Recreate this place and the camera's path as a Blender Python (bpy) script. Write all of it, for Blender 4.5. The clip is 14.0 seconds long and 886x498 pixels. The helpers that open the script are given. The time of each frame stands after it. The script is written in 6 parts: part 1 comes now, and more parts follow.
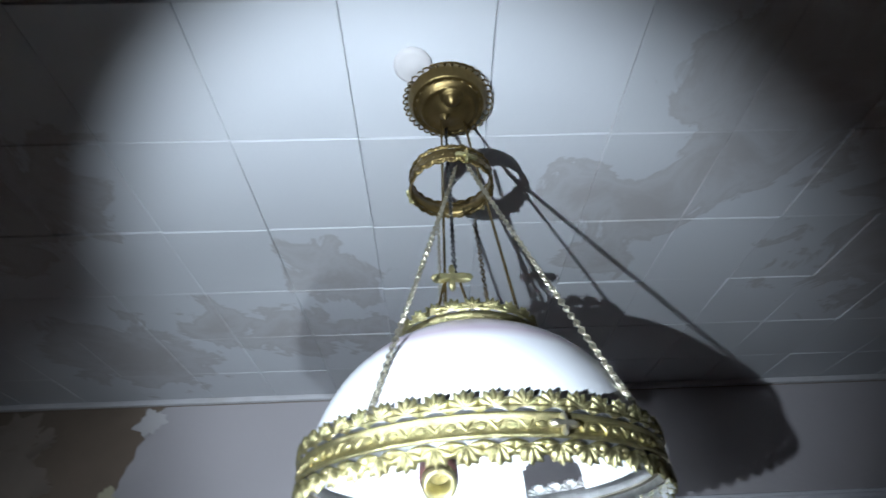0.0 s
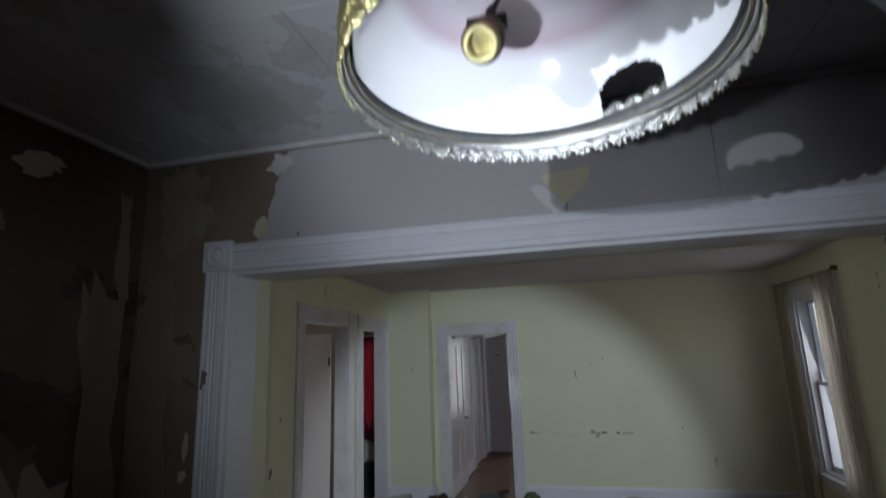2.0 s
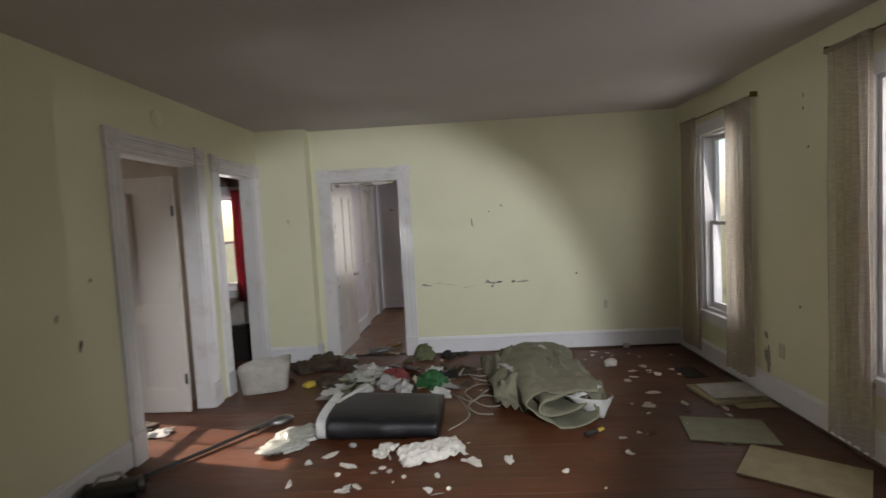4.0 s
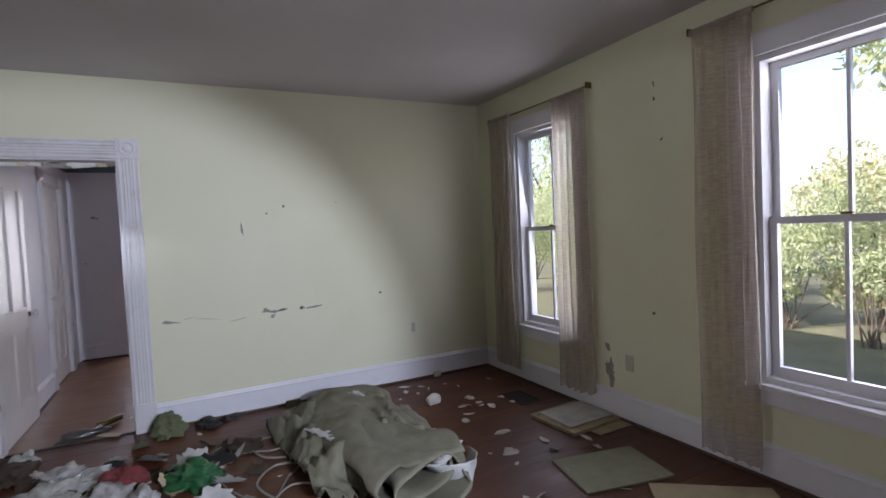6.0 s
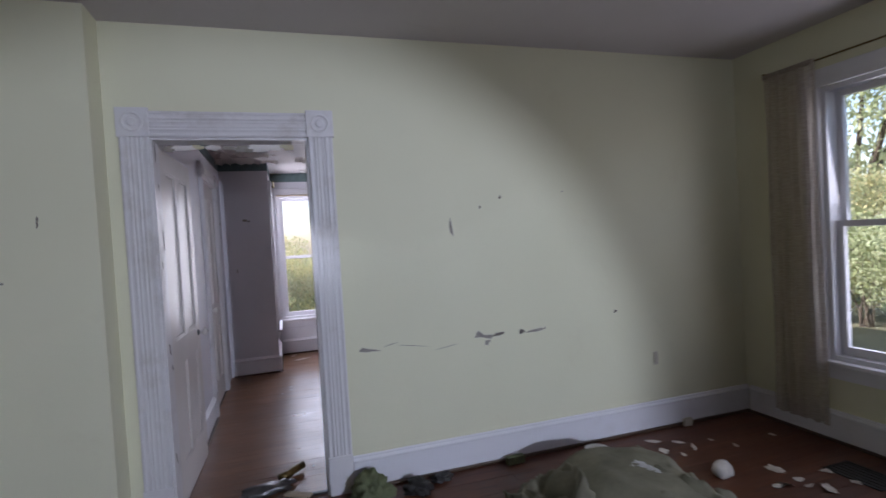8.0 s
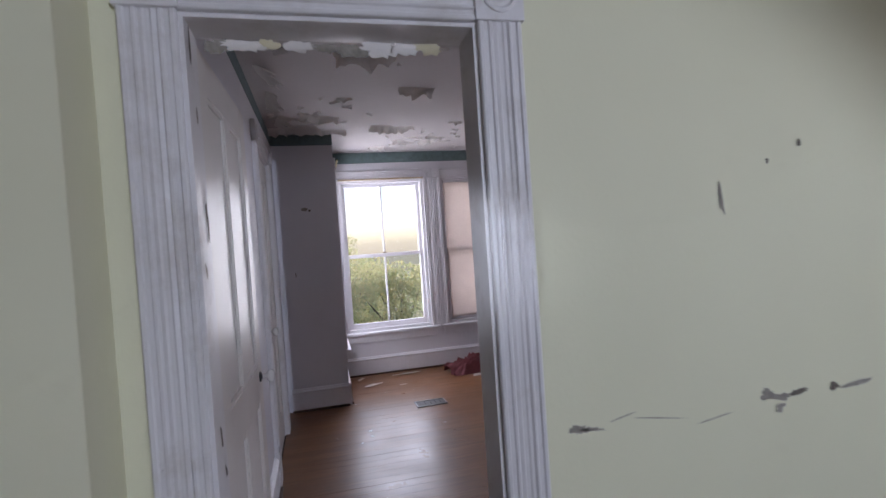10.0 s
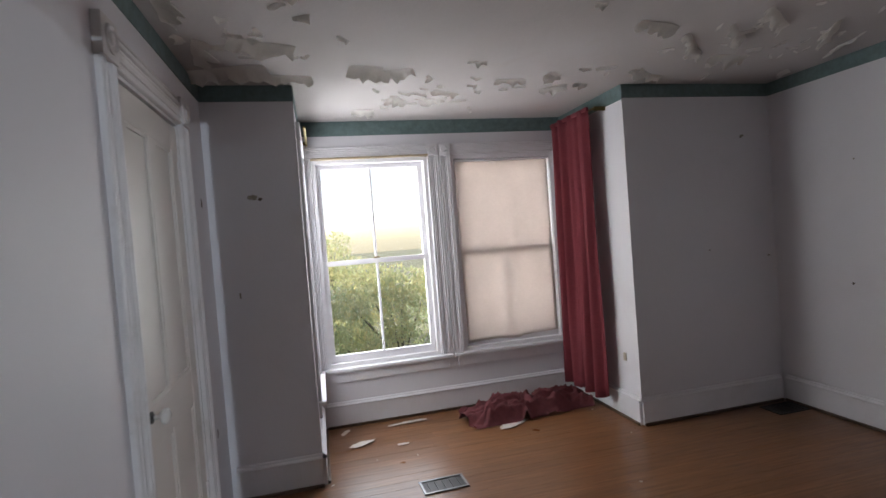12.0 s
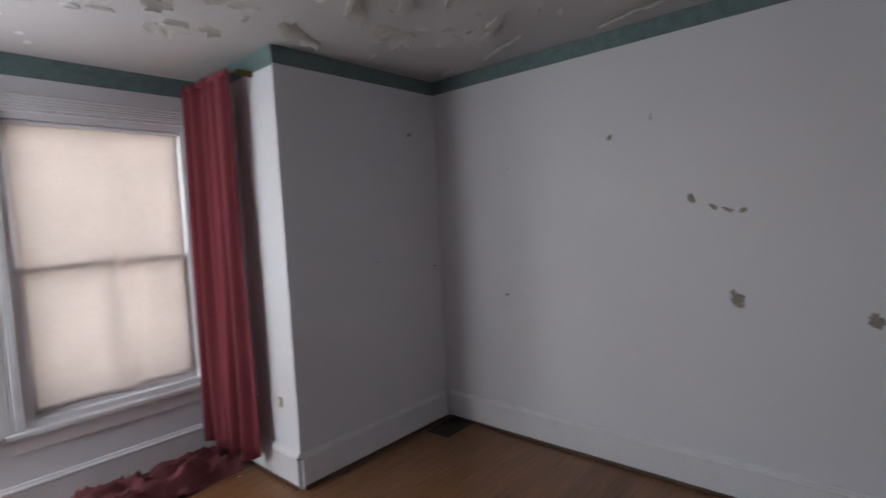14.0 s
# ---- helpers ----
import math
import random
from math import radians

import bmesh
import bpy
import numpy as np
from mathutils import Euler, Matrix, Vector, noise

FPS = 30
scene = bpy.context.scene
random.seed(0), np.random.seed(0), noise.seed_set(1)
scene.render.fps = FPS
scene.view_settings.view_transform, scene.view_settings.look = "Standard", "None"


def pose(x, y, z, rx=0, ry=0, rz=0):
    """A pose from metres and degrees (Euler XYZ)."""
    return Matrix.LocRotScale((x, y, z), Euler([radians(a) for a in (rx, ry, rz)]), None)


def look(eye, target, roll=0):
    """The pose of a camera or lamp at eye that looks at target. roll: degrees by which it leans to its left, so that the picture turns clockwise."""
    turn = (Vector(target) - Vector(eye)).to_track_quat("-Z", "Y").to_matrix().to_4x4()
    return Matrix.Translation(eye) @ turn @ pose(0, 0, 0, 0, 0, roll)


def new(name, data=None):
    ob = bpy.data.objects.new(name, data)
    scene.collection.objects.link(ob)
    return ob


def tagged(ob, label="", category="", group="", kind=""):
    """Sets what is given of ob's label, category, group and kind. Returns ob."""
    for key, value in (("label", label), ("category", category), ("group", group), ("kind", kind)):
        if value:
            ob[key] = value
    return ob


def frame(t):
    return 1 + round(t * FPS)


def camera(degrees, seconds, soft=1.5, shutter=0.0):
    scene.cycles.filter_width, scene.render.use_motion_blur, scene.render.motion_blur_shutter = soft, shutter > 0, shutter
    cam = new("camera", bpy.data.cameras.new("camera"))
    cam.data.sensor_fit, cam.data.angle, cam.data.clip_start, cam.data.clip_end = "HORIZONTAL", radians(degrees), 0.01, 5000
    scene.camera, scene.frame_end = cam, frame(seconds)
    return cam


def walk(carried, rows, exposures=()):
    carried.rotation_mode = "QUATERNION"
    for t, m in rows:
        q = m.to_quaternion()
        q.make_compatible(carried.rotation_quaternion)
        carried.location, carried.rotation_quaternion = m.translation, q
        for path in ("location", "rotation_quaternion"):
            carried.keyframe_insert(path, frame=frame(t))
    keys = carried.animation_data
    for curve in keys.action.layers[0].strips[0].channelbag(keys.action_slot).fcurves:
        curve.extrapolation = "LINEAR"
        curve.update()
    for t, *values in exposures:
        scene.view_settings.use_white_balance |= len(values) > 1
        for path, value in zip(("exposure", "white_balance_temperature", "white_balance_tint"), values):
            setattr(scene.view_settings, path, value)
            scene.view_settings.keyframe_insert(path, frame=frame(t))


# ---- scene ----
cam = camera(82.7, 14.0, shutter=0.4)
PATH = [
    (0, (0.037, 0.526, 1.927), (0.099, 2.129, 3.122), -2.9),
    (0.5, (0.035, 0.528, 1.919), (-0.15, 2.107, 3.132), -2.9),
    (1, (0.043, 0.545, 1.904), (-0.331, 2.296, 2.795), -2.2),
    (1.5, (0.067, 0.587, 1.862), (-0.383, 2.378, 2.629), -0.1),
    (2, (0.093, 0.645, 1.769), (-0.355, 2.549, 2.186), -2.0),
    (2.5, (0.059, 0.768, 1.727), (-0.371, 2.701, 2.006), -2.1),
    (3, (-0.005, 0.928, 1.678), (-0.373, 2.891, 1.793), -2.4),
    (3.5, (0.044, 1.169, 1.593), (-0.241, 3.146, 1.507), -2.9),
    (4, (0.127, 1.529, 1.566), (0.019, 3.522, 1.445), -3.1),
    (6.5, (-0.343, 3.255, 1.414), (0.642, 4.994, 1.337), -2.8),
    (7, (-0.406, 3.629, 1.439), (0.476, 5.423, 1.364), -3.2),
    (7.5, (-0.614, 4.003, 1.446), (0.128, 5.859, 1.378), -3.2),
    (8, (-0.817, 4.335, 1.442), (-0.223, 6.244, 1.396), -3.4),
    (8.5, (-0.979, 4.713, 1.423), (-0.451, 6.641, 1.388), -3.5),
    (9, (-1.175, 5.079, 1.402), (-0.681, 7.017, 1.373), -3.5),
    (11.5, (-0.991, 7.017, 1.467), (-0.512, 8.958, 1.41), -4.2),
    (12, (-0.886, 7.323, 1.461), (-0.411, 9.265, 1.406), -4.4),
    (12.5, (-0.774, 7.643, 1.466), (-0.291, 9.583, 1.412), -4.3),
    (13, (-0.619, 7.82, 1.479), (0.07, 9.696, 1.411), -4.2),
    (13.5, (-0.372, 7.957, 1.521), (0.786, 9.584, 1.397), -4.1),
    (14, (-0.217, 8.027, 1.475), (1.277, 9.35, 1.342), -3.0),
]
EXPOSURES = [(0.0, 1.3, 6100, 10), (1.0, 1.15, 6100, 10), (2.0, 0.34, 6400, 14), (2.6, 0.5, 6500, 14), (3.0, 0.82, 6500, 14), (3.5, 0.82, 7700, 14), (4.1, 1.24, 7300, 16), (6.3, 1.38, 6200, 24), (7.2, 1.10, 6150, 24),
             (8.4, 1.06, 6050, 26), (9.2, 0.98, 6000, 29), (11.3, 1.42, 6750, 12), (12.5, 1.35, 6500, 12), (14.0, 1.58, 6330, 11)]
walk(cam, [(t, look(eye, target, roll)) for t, eye, target, roll in PATH], EXPOSURES)

# ---- light ----
SUN_ELEVATION, SUN_FROM = 31.0, -77.0   # degrees; SUN_FROM: 0 is +y, -90 is -x
world = bpy.data.worlds.new("sky")
scene.world = world
world.use_nodes = True
wn = world.node_tree
wn.nodes.clear()
sky = wn.nodes.new("ShaderNodeTexSky")
sky.sky_type, sky.sun_disc = "NISHITA", False
sky.sun_elevation, sky.sun_rotation = radians(SUN_ELEVATION), radians(SUN_FROM)
bg = wn.nodes.new("ShaderNodeBackground")
bg.inputs[1].default_value = 0.15
wout = wn.nodes.new("ShaderNodeOutputWorld")
wn.links.new(sky.outputs[0], bg.inputs[0])
wn.links.new(bg.outputs[0], wout.inputs[0])


def lamp(name, kind, m, energy, color=(1, 1, 1)):
    data = bpy.data.lights.new(name, kind)
    data.energy, data.color = energy, color
    ob = new(name, data)
    ob.matrix_world = m
    return ob


sun_way = Vector((math.sin(radians(SUN_FROM)) * math.cos(radians(SUN_ELEVATION)),
                  math.cos(radians(SUN_FROM)) * math.cos(radians(SUN_ELEVATION)), math.sin(radians(SUN_ELEVATION))))
sun = lamp("sun", "SUN", look(sun_way * 30, (0, 0, 0)), 5.0, (1.0, 0.97, 0.92))
sun.data.angle = radians(0.5)


def window_light(name, m, width, height, energy, color=(0.93, 0.97, 1.0)):
    """Sky light that falls in through a window's opening."""
    ob = lamp(name, "AREA", m, energy, color)
    ob.data.shape, ob.data.size, ob.data.size_y = "RECTANGLE", width, height
    return ob


window_light("window_light", look((2.62, 6.28, 1.4), (0, 5.8, 1.0)), 0.72, 1.6, 4.0)
window_light("window_light", look((2.62, 4.12, 1.4), (0, 4.12, 1.1)), 0.72, 1.6, 4.8)
window_light("window_light", look((-0.43, 11.56, 1.35), (-0.43, 8, 1.1)), 0.8, 1.5, 11)
window_light("window_light", look((0.70, 11.56, 1.35), (0.7, 8, 1.1)), 0.8, 1.5, 8)
window_light("window_light", look((-1.13, 10.95, 1.35), (2, 10.75, 0.8)), 0.5, 1.5, 9)
window_light("window_light", look((-4.36, 5.64, 1.37), (0, 5.0, 1.1)), 0.6, 1.25, 17)
window_light("window_light", look((-3.12, 8.46, 1.4), (-3.12, 4, 1.2)), 0.6, 1.25, 6)
window_light("window_light", look((1.41, 10.95, 1.35), (-2, 10.95, 1.1)), 0.5, 1.5, 2.0)

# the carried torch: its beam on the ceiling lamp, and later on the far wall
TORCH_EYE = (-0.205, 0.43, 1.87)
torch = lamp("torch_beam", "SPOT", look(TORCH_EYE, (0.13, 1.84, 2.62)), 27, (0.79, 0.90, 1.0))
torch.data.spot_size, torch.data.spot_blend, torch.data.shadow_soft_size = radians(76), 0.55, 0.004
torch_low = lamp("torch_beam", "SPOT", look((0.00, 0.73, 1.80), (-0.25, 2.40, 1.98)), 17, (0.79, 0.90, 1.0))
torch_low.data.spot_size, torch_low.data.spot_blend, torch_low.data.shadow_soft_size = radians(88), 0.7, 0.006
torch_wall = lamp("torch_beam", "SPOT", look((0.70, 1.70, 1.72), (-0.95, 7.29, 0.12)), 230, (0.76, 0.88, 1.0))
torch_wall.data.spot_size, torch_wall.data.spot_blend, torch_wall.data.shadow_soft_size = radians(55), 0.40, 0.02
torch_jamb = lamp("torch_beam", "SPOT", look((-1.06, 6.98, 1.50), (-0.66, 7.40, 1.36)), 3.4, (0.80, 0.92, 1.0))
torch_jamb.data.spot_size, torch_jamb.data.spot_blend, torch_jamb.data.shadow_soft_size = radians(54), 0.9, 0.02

# ---- materials ----


class Nodes:
    """A small builder of node materials."""

    def __init__(self, name):
        self.mat = bpy.data.materials.new(name)
        self.mat.use_nodes = True
        self.tree = self.mat.node_tree
        self.bsdf = self.tree.nodes["Principled BSDF"]
        self.out = self.tree.nodes["Material Output"]
        self.where = self.add("ShaderNodeTexCoord").outputs["Object"]

    def add(self, kind, **props):
        node = self.tree.nodes.new(kind)
        for key, value in props.items():
            setattr(node, key, value)
        return node

    def link(self, a, b):
        self.tree.links.new(a, b)

    def world_pos(self):
        return self.add("ShaderNodeNewGeometry").outputs["Position"]

    def scaled(self, x, y, z, source=None):
        m = self.add("ShaderNodeMapping")
        m.inputs["Scale"].default_value = (x, y, z)
        self.link(source or self.world_pos(), m.inputs["Vector"])
        return m.outputs[0]

    def noise(self, scale, detail=4.0, rough=0.55, vector=None, distortion=0.0):
        n = self.add("ShaderNodeTexNoise")
        n.inputs["Scale"].default_value, n.inputs["Detail"].default_value = scale, detail
        n.inputs["Roughness"].default_value, n.inputs["Distortion"].default_value = rough, distortion
        self.link(vector or self.world_pos(), n.inputs["Vector"])
        return n.outputs["Fac"]

    def ramp(self, fac, *stops):
        r = self.add("ShaderNodeValToRGB")
        while len(r.color_ramp.elements) < len(stops):
            r.color_ramp.elements.new(0.5)
        for e, (p, c) in zip(r.color_ramp.elements, stops):
            e.position = p
            e.color = (*c, 1) if isinstance(c, tuple) else (c, c, c, 1)
        self.link(fac, r.inputs[0])
        return r.outputs["Color"]

    def mix(self, fac, a, b, mode="MIX"):
        m = self.add("ShaderNodeMix", data_type="RGBA", blend_type=mode)
        for socket, value in ((m.inputs[0], fac), (m.inputs[6], a), (m.inputs[7], b)):
            if isinstance(value, (int, float)):
                socket.default_value = value
            elif isinstance(value, tuple):
                socket.default_value = (*value, 1)
            else:
                self.link(value, socket)
        return m.outputs[2]

    def maths(self, op, a, b):
        m = self.add("ShaderNodeMath", operation=op)
        for socket, value in zip(m.inputs, (a, b)):
            if isinstance(value, (int, float)):
                socket.default_value = value
            else:
                self.link(value, socket)
        return m.outputs[0]

    def bump(self, height, strength, distance=0.01):
        b = self.add("ShaderNodeBump")
        b.inputs["Strength"].default_value, b.inputs["Distance"].default_value = strength, distance
        self.link(height, b.inputs["Height"])
        self.link(b.outputs[0], self.bsdf.inputs["Normal"])

    def set(self, color=None, rough=None, **more):
        for key, value in (("Base Color", color), ("Roughness", rough), *((k.replace("_", " "), v) for k, v in more.items())):
            if value is None:
                continue
            if isinstance(value, (int, float)):
                self.bsdf.inputs[key].default_value = value
            elif isinstance(value, tuple):
                self.bsdf.inputs[key].default_value = (*value, 1)
            else:
                self.link(value, self.bsdf.inputs[key])
        return self.mat


def plaster(name, base, low, stain, amount=0.35, rough=0.75, relief=0.12):
    """Painted plaster with broad tone changes, fine grain and some stains."""
    n = Nodes(name)
    broad = n.ramp(n.noise(0.9, 3), (0.3, low), (0.7, base))
    spots = n.ramp(n.noise(2.6, 6, 0.7, distortion=0.6), (0.60, 0.0), (0.78, amount))
    c = n.mix(spots, broad, stain)
    fine = n.noise(55, 4, 0.6)
    c = n.mix(n.ramp(fine, (0.35, 0.0), (0.75, 0.10)), c, low)
    n.bump(n.maths("ADD", n.maths("MULTIPLY", n.noise(7, 3), 1.0), n.maths("MULTIPLY", fine, 0.35)), relief, 0.012)
    return n.set(c, rough)


def paint(name, base, dirt, rough=0.42, wear=0.5, relief=0.15):
    """Old gloss paint on wood, with dirt and brush marks."""
    n = Nodes(name)
    grain = n.noise(1.0, 5, 0.6, n.scaled(60, 60, 6))
    stains = n.ramp(n.noise(5, 6, 0.7), (0.52, 0.0), (0.75, wear))
    chips = n.ramp(n.noise(38, 5, 0.75), (0.70, 0.0), (0.74, wear))
    c = n.mix(stains, n.ramp(n.noise(1.3, 2), (0.3, tuple(v * 0.92 for v in base)), (0.7, base)), dirt)
    c = n.mix(chips, c, tuple(v * 0.55 for v in dirt))
    n.bump(grain, relief, 0.004)
    return n.set(c, n.ramp(stains, (0.0, rough), (0.6, rough + 0.25)))


MAT = {}
MAT["wall_yellow"] = plaster("pale_yellow_plaster", (0.68, 0.665, 0.485), (0.635, 0.62, 0.445), (0.52, 0.48, 0.33), 0.25, 0.62)
MAT["wall_lilac"] = plaster("lilac_white_plaster", (0.67, 0.66, 0.69), (0.62, 0.61, 0.64), (0.52, 0.49, 0.50), 0.25, 0.6)
MAT["ceiling_plain"] = plaster("ceiling_paper", (0.56, 0.52, 0.53), (0.50, 0.465, 0.47), (0.40, 0.35, 0.33), 0.3, 0.85)
MAT["ceiling_peel"] = plaster("peeling_ceiling_paint", (0.50, 0.475, 0.475), (0.43, 0.405, 0.395), (0.42, 0.37, 0.33), 0.5, 0.8, 0.25)
MAT["flake"] = plaster("paint_flake", (0.74, 0.71, 0.68), (0.62, 0.58, 0.53), (0.48, 0.42, 0.36), 0.4, 0.8)
MAT["trim_white"] = paint("white_gloss_paint", (0.70, 0.69, 0.715), (0.50, 0.47, 0.44), 0.38, 0.35)
MAT["trim_worn"] = paint("worn_white_paint", (0.64, 0.62, 0.62), (0.42, 0.38, 0.34), 0.4, 0.6)
MAT["door_white"] = paint("cream_door_paint", (0.62, 0.58, 0.54), (0.45, 0.41, 0.36), 0.36, 0.12)
MAT["outside_wood"] = paint("outside_clapboard", (0.6, 0.6, 0.58), (0.4, 0.38, 0.35), 0.6, 0.5)


def torn_wall(name, paper, under, cream, bias):
    """Old wallpaper torn off in places down to brown plaster and cream backing."""
    n = Nodes(name)
    tear = n.noise(1.5, 7, 0.62, distortion=0.5)
    tear_b = n.noise(3.4, 6, 0.65, n.scaled(1.3, 1.3, 0.7), 0.8)
    stain = n.ramp(n.noise(1.1, 5, 0.6), (0.35, 0.55), (0.75, 1.0))
    c = n.mix(n.ramp(tear, (bias, 0.0), (bias + 0.012, 1.0)), paper, under)
    c = n.mix(n.ramp(tear_b, (0.66, 0.0), (0.672, 1.0)), c, cream)
    c = n.mix(1.0, c, stain, "MULTIPLY")
    fine = n.noise(45, 4)
    n.bump(n.maths("ADD", n.maths("MULTIPLY", n.ramp(tear, (bias, 1.0), (bias + 0.012, 0.0)), 0.6), n.maths("MULTIPLY", fine, 0.3)), 0.35, 0.006)
    return n.set(c, 0.85)


MAT["wall_peeled"] = torn_wall("torn_wallpaper", (0.46, 0.42, 0.43), (0.22, 0.17, 0.13), (0.55, 0.49, 0.33), 0.60)
MAT["wall_brown"] = torn_wall("stripped_brown_plaster", (0.17, 0.115, 0.082), (0.09, 0.062, 0.046), (0.40, 0.34, 0.26), 0.50)
MAT["wall_tan"] = torn_wall("stripped_tan_plaster", (0.30, 0.225, 0.165), (0.19, 0.135, 0.10), (0.38, 0.30, 0.21), 0.56)
MAT["wallpaper"] = plaster("dull_mauve_wallpaper", (0.47, 0.435, 0.44), (0.42, 0.385, 0.385), (0.36, 0.31, 0.26), 0.3, 0.85, 0.2)
MAT["backing"] = plaster("torn_paper_backing", (0.60, 0.55, 0.38), (0.50, 0.45, 0.30), (0.35, 0.30, 0.2), 0.5, 0.9)
MAT["paper_tan"] = plaster("tan_stripped_paper", (0.29, 0.235, 0.19), (0.23, 0.18, 0.145), (0.16, 0.12, 0.09), 0.6, 0.9)
MAT["paper_pale"] = plaster("pale_torn_paper", (0.62, 0.59, 0.58), (0.52, 0.49, 0.47), (0.4, 0.36, 0.3), 0.3, 0.9)


CEIL_TILE = 2.64


def tile_paint():
    n = Nodes("stained_ceiling_tile")
    tone = n.ramp(n.add("ShaderNodeNewGeometry").outputs["Random Per Island"], (0.0, (0.58, 0.58, 0.585)), (1.0, (0.63, 0.63, 0.64)))
    spread = None
    for x, y, r in ((-0.19, 1.60, 0.13), (-0.58, 1.83, 0.12), (-0.37, 1.88, 0.15), (-0.14, 1.90, 0.12), (-0.90, 2.02, 0.24), (0.36, 1.31, 0.09), (0.50, 1.36, 0.13), (0.64, 1.22, 0.13), (0.74, 1.02, 0.22), (0.46, 1.52, 0.09), (-0.95, 1.2, 0.3), (1.3, 1.5, 0.3)):
        far = n.add("ShaderNodeVectorMath", operation="DISTANCE")
        n.link(n.world_pos(), far.inputs[0])
        far.inputs[1].default_value = (x, y, CEIL_TILE)
        near = n.maths("SUBTRACT", 1.0, n.maths("DIVIDE", far.outputs["Value"], r * 1.5))
        spread = near if spread is None else n.maths("MAXIMUM", spread, near)
    leak = n.maths("ADD", spread, n.maths("MULTIPLY", n.maths("SUBTRACT", n.noise(6.5, 6, 0.62, distortion=0.9), 0.5), 1.9))
    ring = n.ramp(leak, (0.28, 0.0), (0.36, 0.42), (0.52, 0.26), (0.95, 0.50))
    c = n.mix(ring, tone, (0.30, 0.25, 0.215))
    fine = n.noise(70, 3)
    n.bump(fine, 0.1, 0.004)
    return n.set(c, 0.62)


MAT["tile"] = tile_paint()


def wood_floor(name, dark, mid, light, rough):
    n = Nodes(name)
    info = n.add("ShaderNodeObjectInfo").outputs["Random"]
    shift = n.add("ShaderNodeVectorMath", operation="ADD")
    n.link(n.world_pos(), shift.inputs[0])
    comb = n.add("ShaderNodeCombineXYZ")
    n.link(n.maths("MULTIPLY", info, 37.0), comb.inputs[0])
    n.link(comb.outputs[0], shift.inputs[1])
    grain = n.noise(1.0, 6, 0.6, n.scaled(3.5, 70, 30, shift.outputs[0]), 0.6)
    tone = n.ramp(grain, (0.25, dark), (0.55, mid), (0.85, light))
    c = n.mix(n.maths("MULTIPLY", info, 0.45), tone, dark)
    dirt = n.ramp(n.noise(1.7, 6, 0.65, distortion=0.4), (0.50, 0.0), (0.80, 0.34))
    c = n.mix(dirt, c, (0.062, 0.042, 0.032))
    scuff = n.ramp(n.noise(14, 6, 0.75), (0.66, 0.0), (0.76, 0.14))
    c = n.mix(scuff, c, (0.30, 0.24, 0.20))
    n.bump(grain, 0.12, 0.003)
    return n.set(c, n.ramp(n.noise(3.2, 5, 0.6), (0.3, rough - 0.03), (0.75, rough + 0.12)))


MAT["floor_red"] = wood_floor("worn_red_brown_boards", (0.044, 0.013, 0.006), (0.112, 0.034, 0.0125), (0.180, 0.062, 0.025), 0.42)
MAT["floor_brown"] = wood_floor("worn_brown_boards", (0.115, 0.050, 0.021), (0.235, 0.108, 0.046), (0.33, 0.168, 0.080), 0.30)


def simple(name, color, rough=0.6, vary=0.25, scale=9.0, relief=0.1, **more):
    n = Nodes(name)
    low = tuple(v * (1 - vary) for v in color)
    coarse = n.noise(scale, 5, 0.6)
    fine = n.noise(scale * 9, 4, 0.6)
    c = n.mix(n.ramp(fine, (0.4, 0.0), (0.8, 0.35)), n.ramp(coarse, (0.3, low), (0.7, color)), tuple(v * 0.6 for v in color))
    n.bump(n.maths("ADD", coarse, n.maths("MULTIPLY", fine, 0.4)), relief, 0.006)
    return n.set(c, rough, **more)


# inner faces of the brass rim; silvery colour stands in for torchlight on them
MAT["brass_lit"] = simple("torchlit_inner_brass", (0.62, 0.62, 0.60), 0.30, 0.35, 60, 0.4, Metallic=0.9)
MAT["brass"] = simple("aged_brass", (0.62, 0.55, 0.27), 0.34, 0.45, 70, 0.5, Metallic=0.95)
MAT["brass_dark"] = simple("dark_bronze", (0.22, 0.155, 0.06), 0.38, 0.4, 40, 0.2, Metallic=0.9)
MAT["brass_pale"] = simple("pale_worn_brass", (0.55, 0.50, 0.38), 0.32, 0.3, 50, 0.15, Metallic=0.9)
MAT["brown_bakelite"] = simple("brown_socket_shell", (0.10, 0.045, 0.035), 0.45)
MAT["black"] = simple("black_iron", (0.02, 0.019, 0.018), 0.5)
MAT["black_plastic"] = simple("black_plastic_wrap", (0.008, 0.008, 0.011), 0.36, 0.4, 22, 0.9)
MAT["steel"] = simple("dull_steel", (0.26, 0.26, 0.26), 0.35, 0.3, 20, 0.1, Metallic=0.9)
MAT["porcelain"] = simple("white_porcelain_knob", (0.72, 0.70, 0.66), 0.15, 0.1)
MAT["teal"] = simple("teal_wallpaper_border", (0.155, 0.225, 0.225), 0.75, 0.35, 22, 0.1)
MAT["canvas"] = simple("olive_canvas_carpet", (0.200, 0.190, 0.130), 0.75, 0.4, 9, 0.5)
MAT["canvas_white"] = simple("white_carpet_backing", (0.55, 0.55, 0.53), 0.8, 0.3, 12, 0.3)
MAT["bin_white"] = simple("grimy_white_plastic", (0.50, 0.47, 0.42), 0.5, 0.3, 9)
MAT["bag_white"] = simple("white_plastic_bag", (0.40, 0.39, 0.37), 0.35, 0.25, 18, 0.5)
MAT["bag_clear"] = simple("cloudy_plastic_sheet", (0.42, 0.42, 0.38), 0.25, 0.4, 22, 0.5)
MAT["bag_green"] = simple("green_plastic_bag", (0.025, 0.13, 0.045), 0.35, 0.4, 18, 0.5)
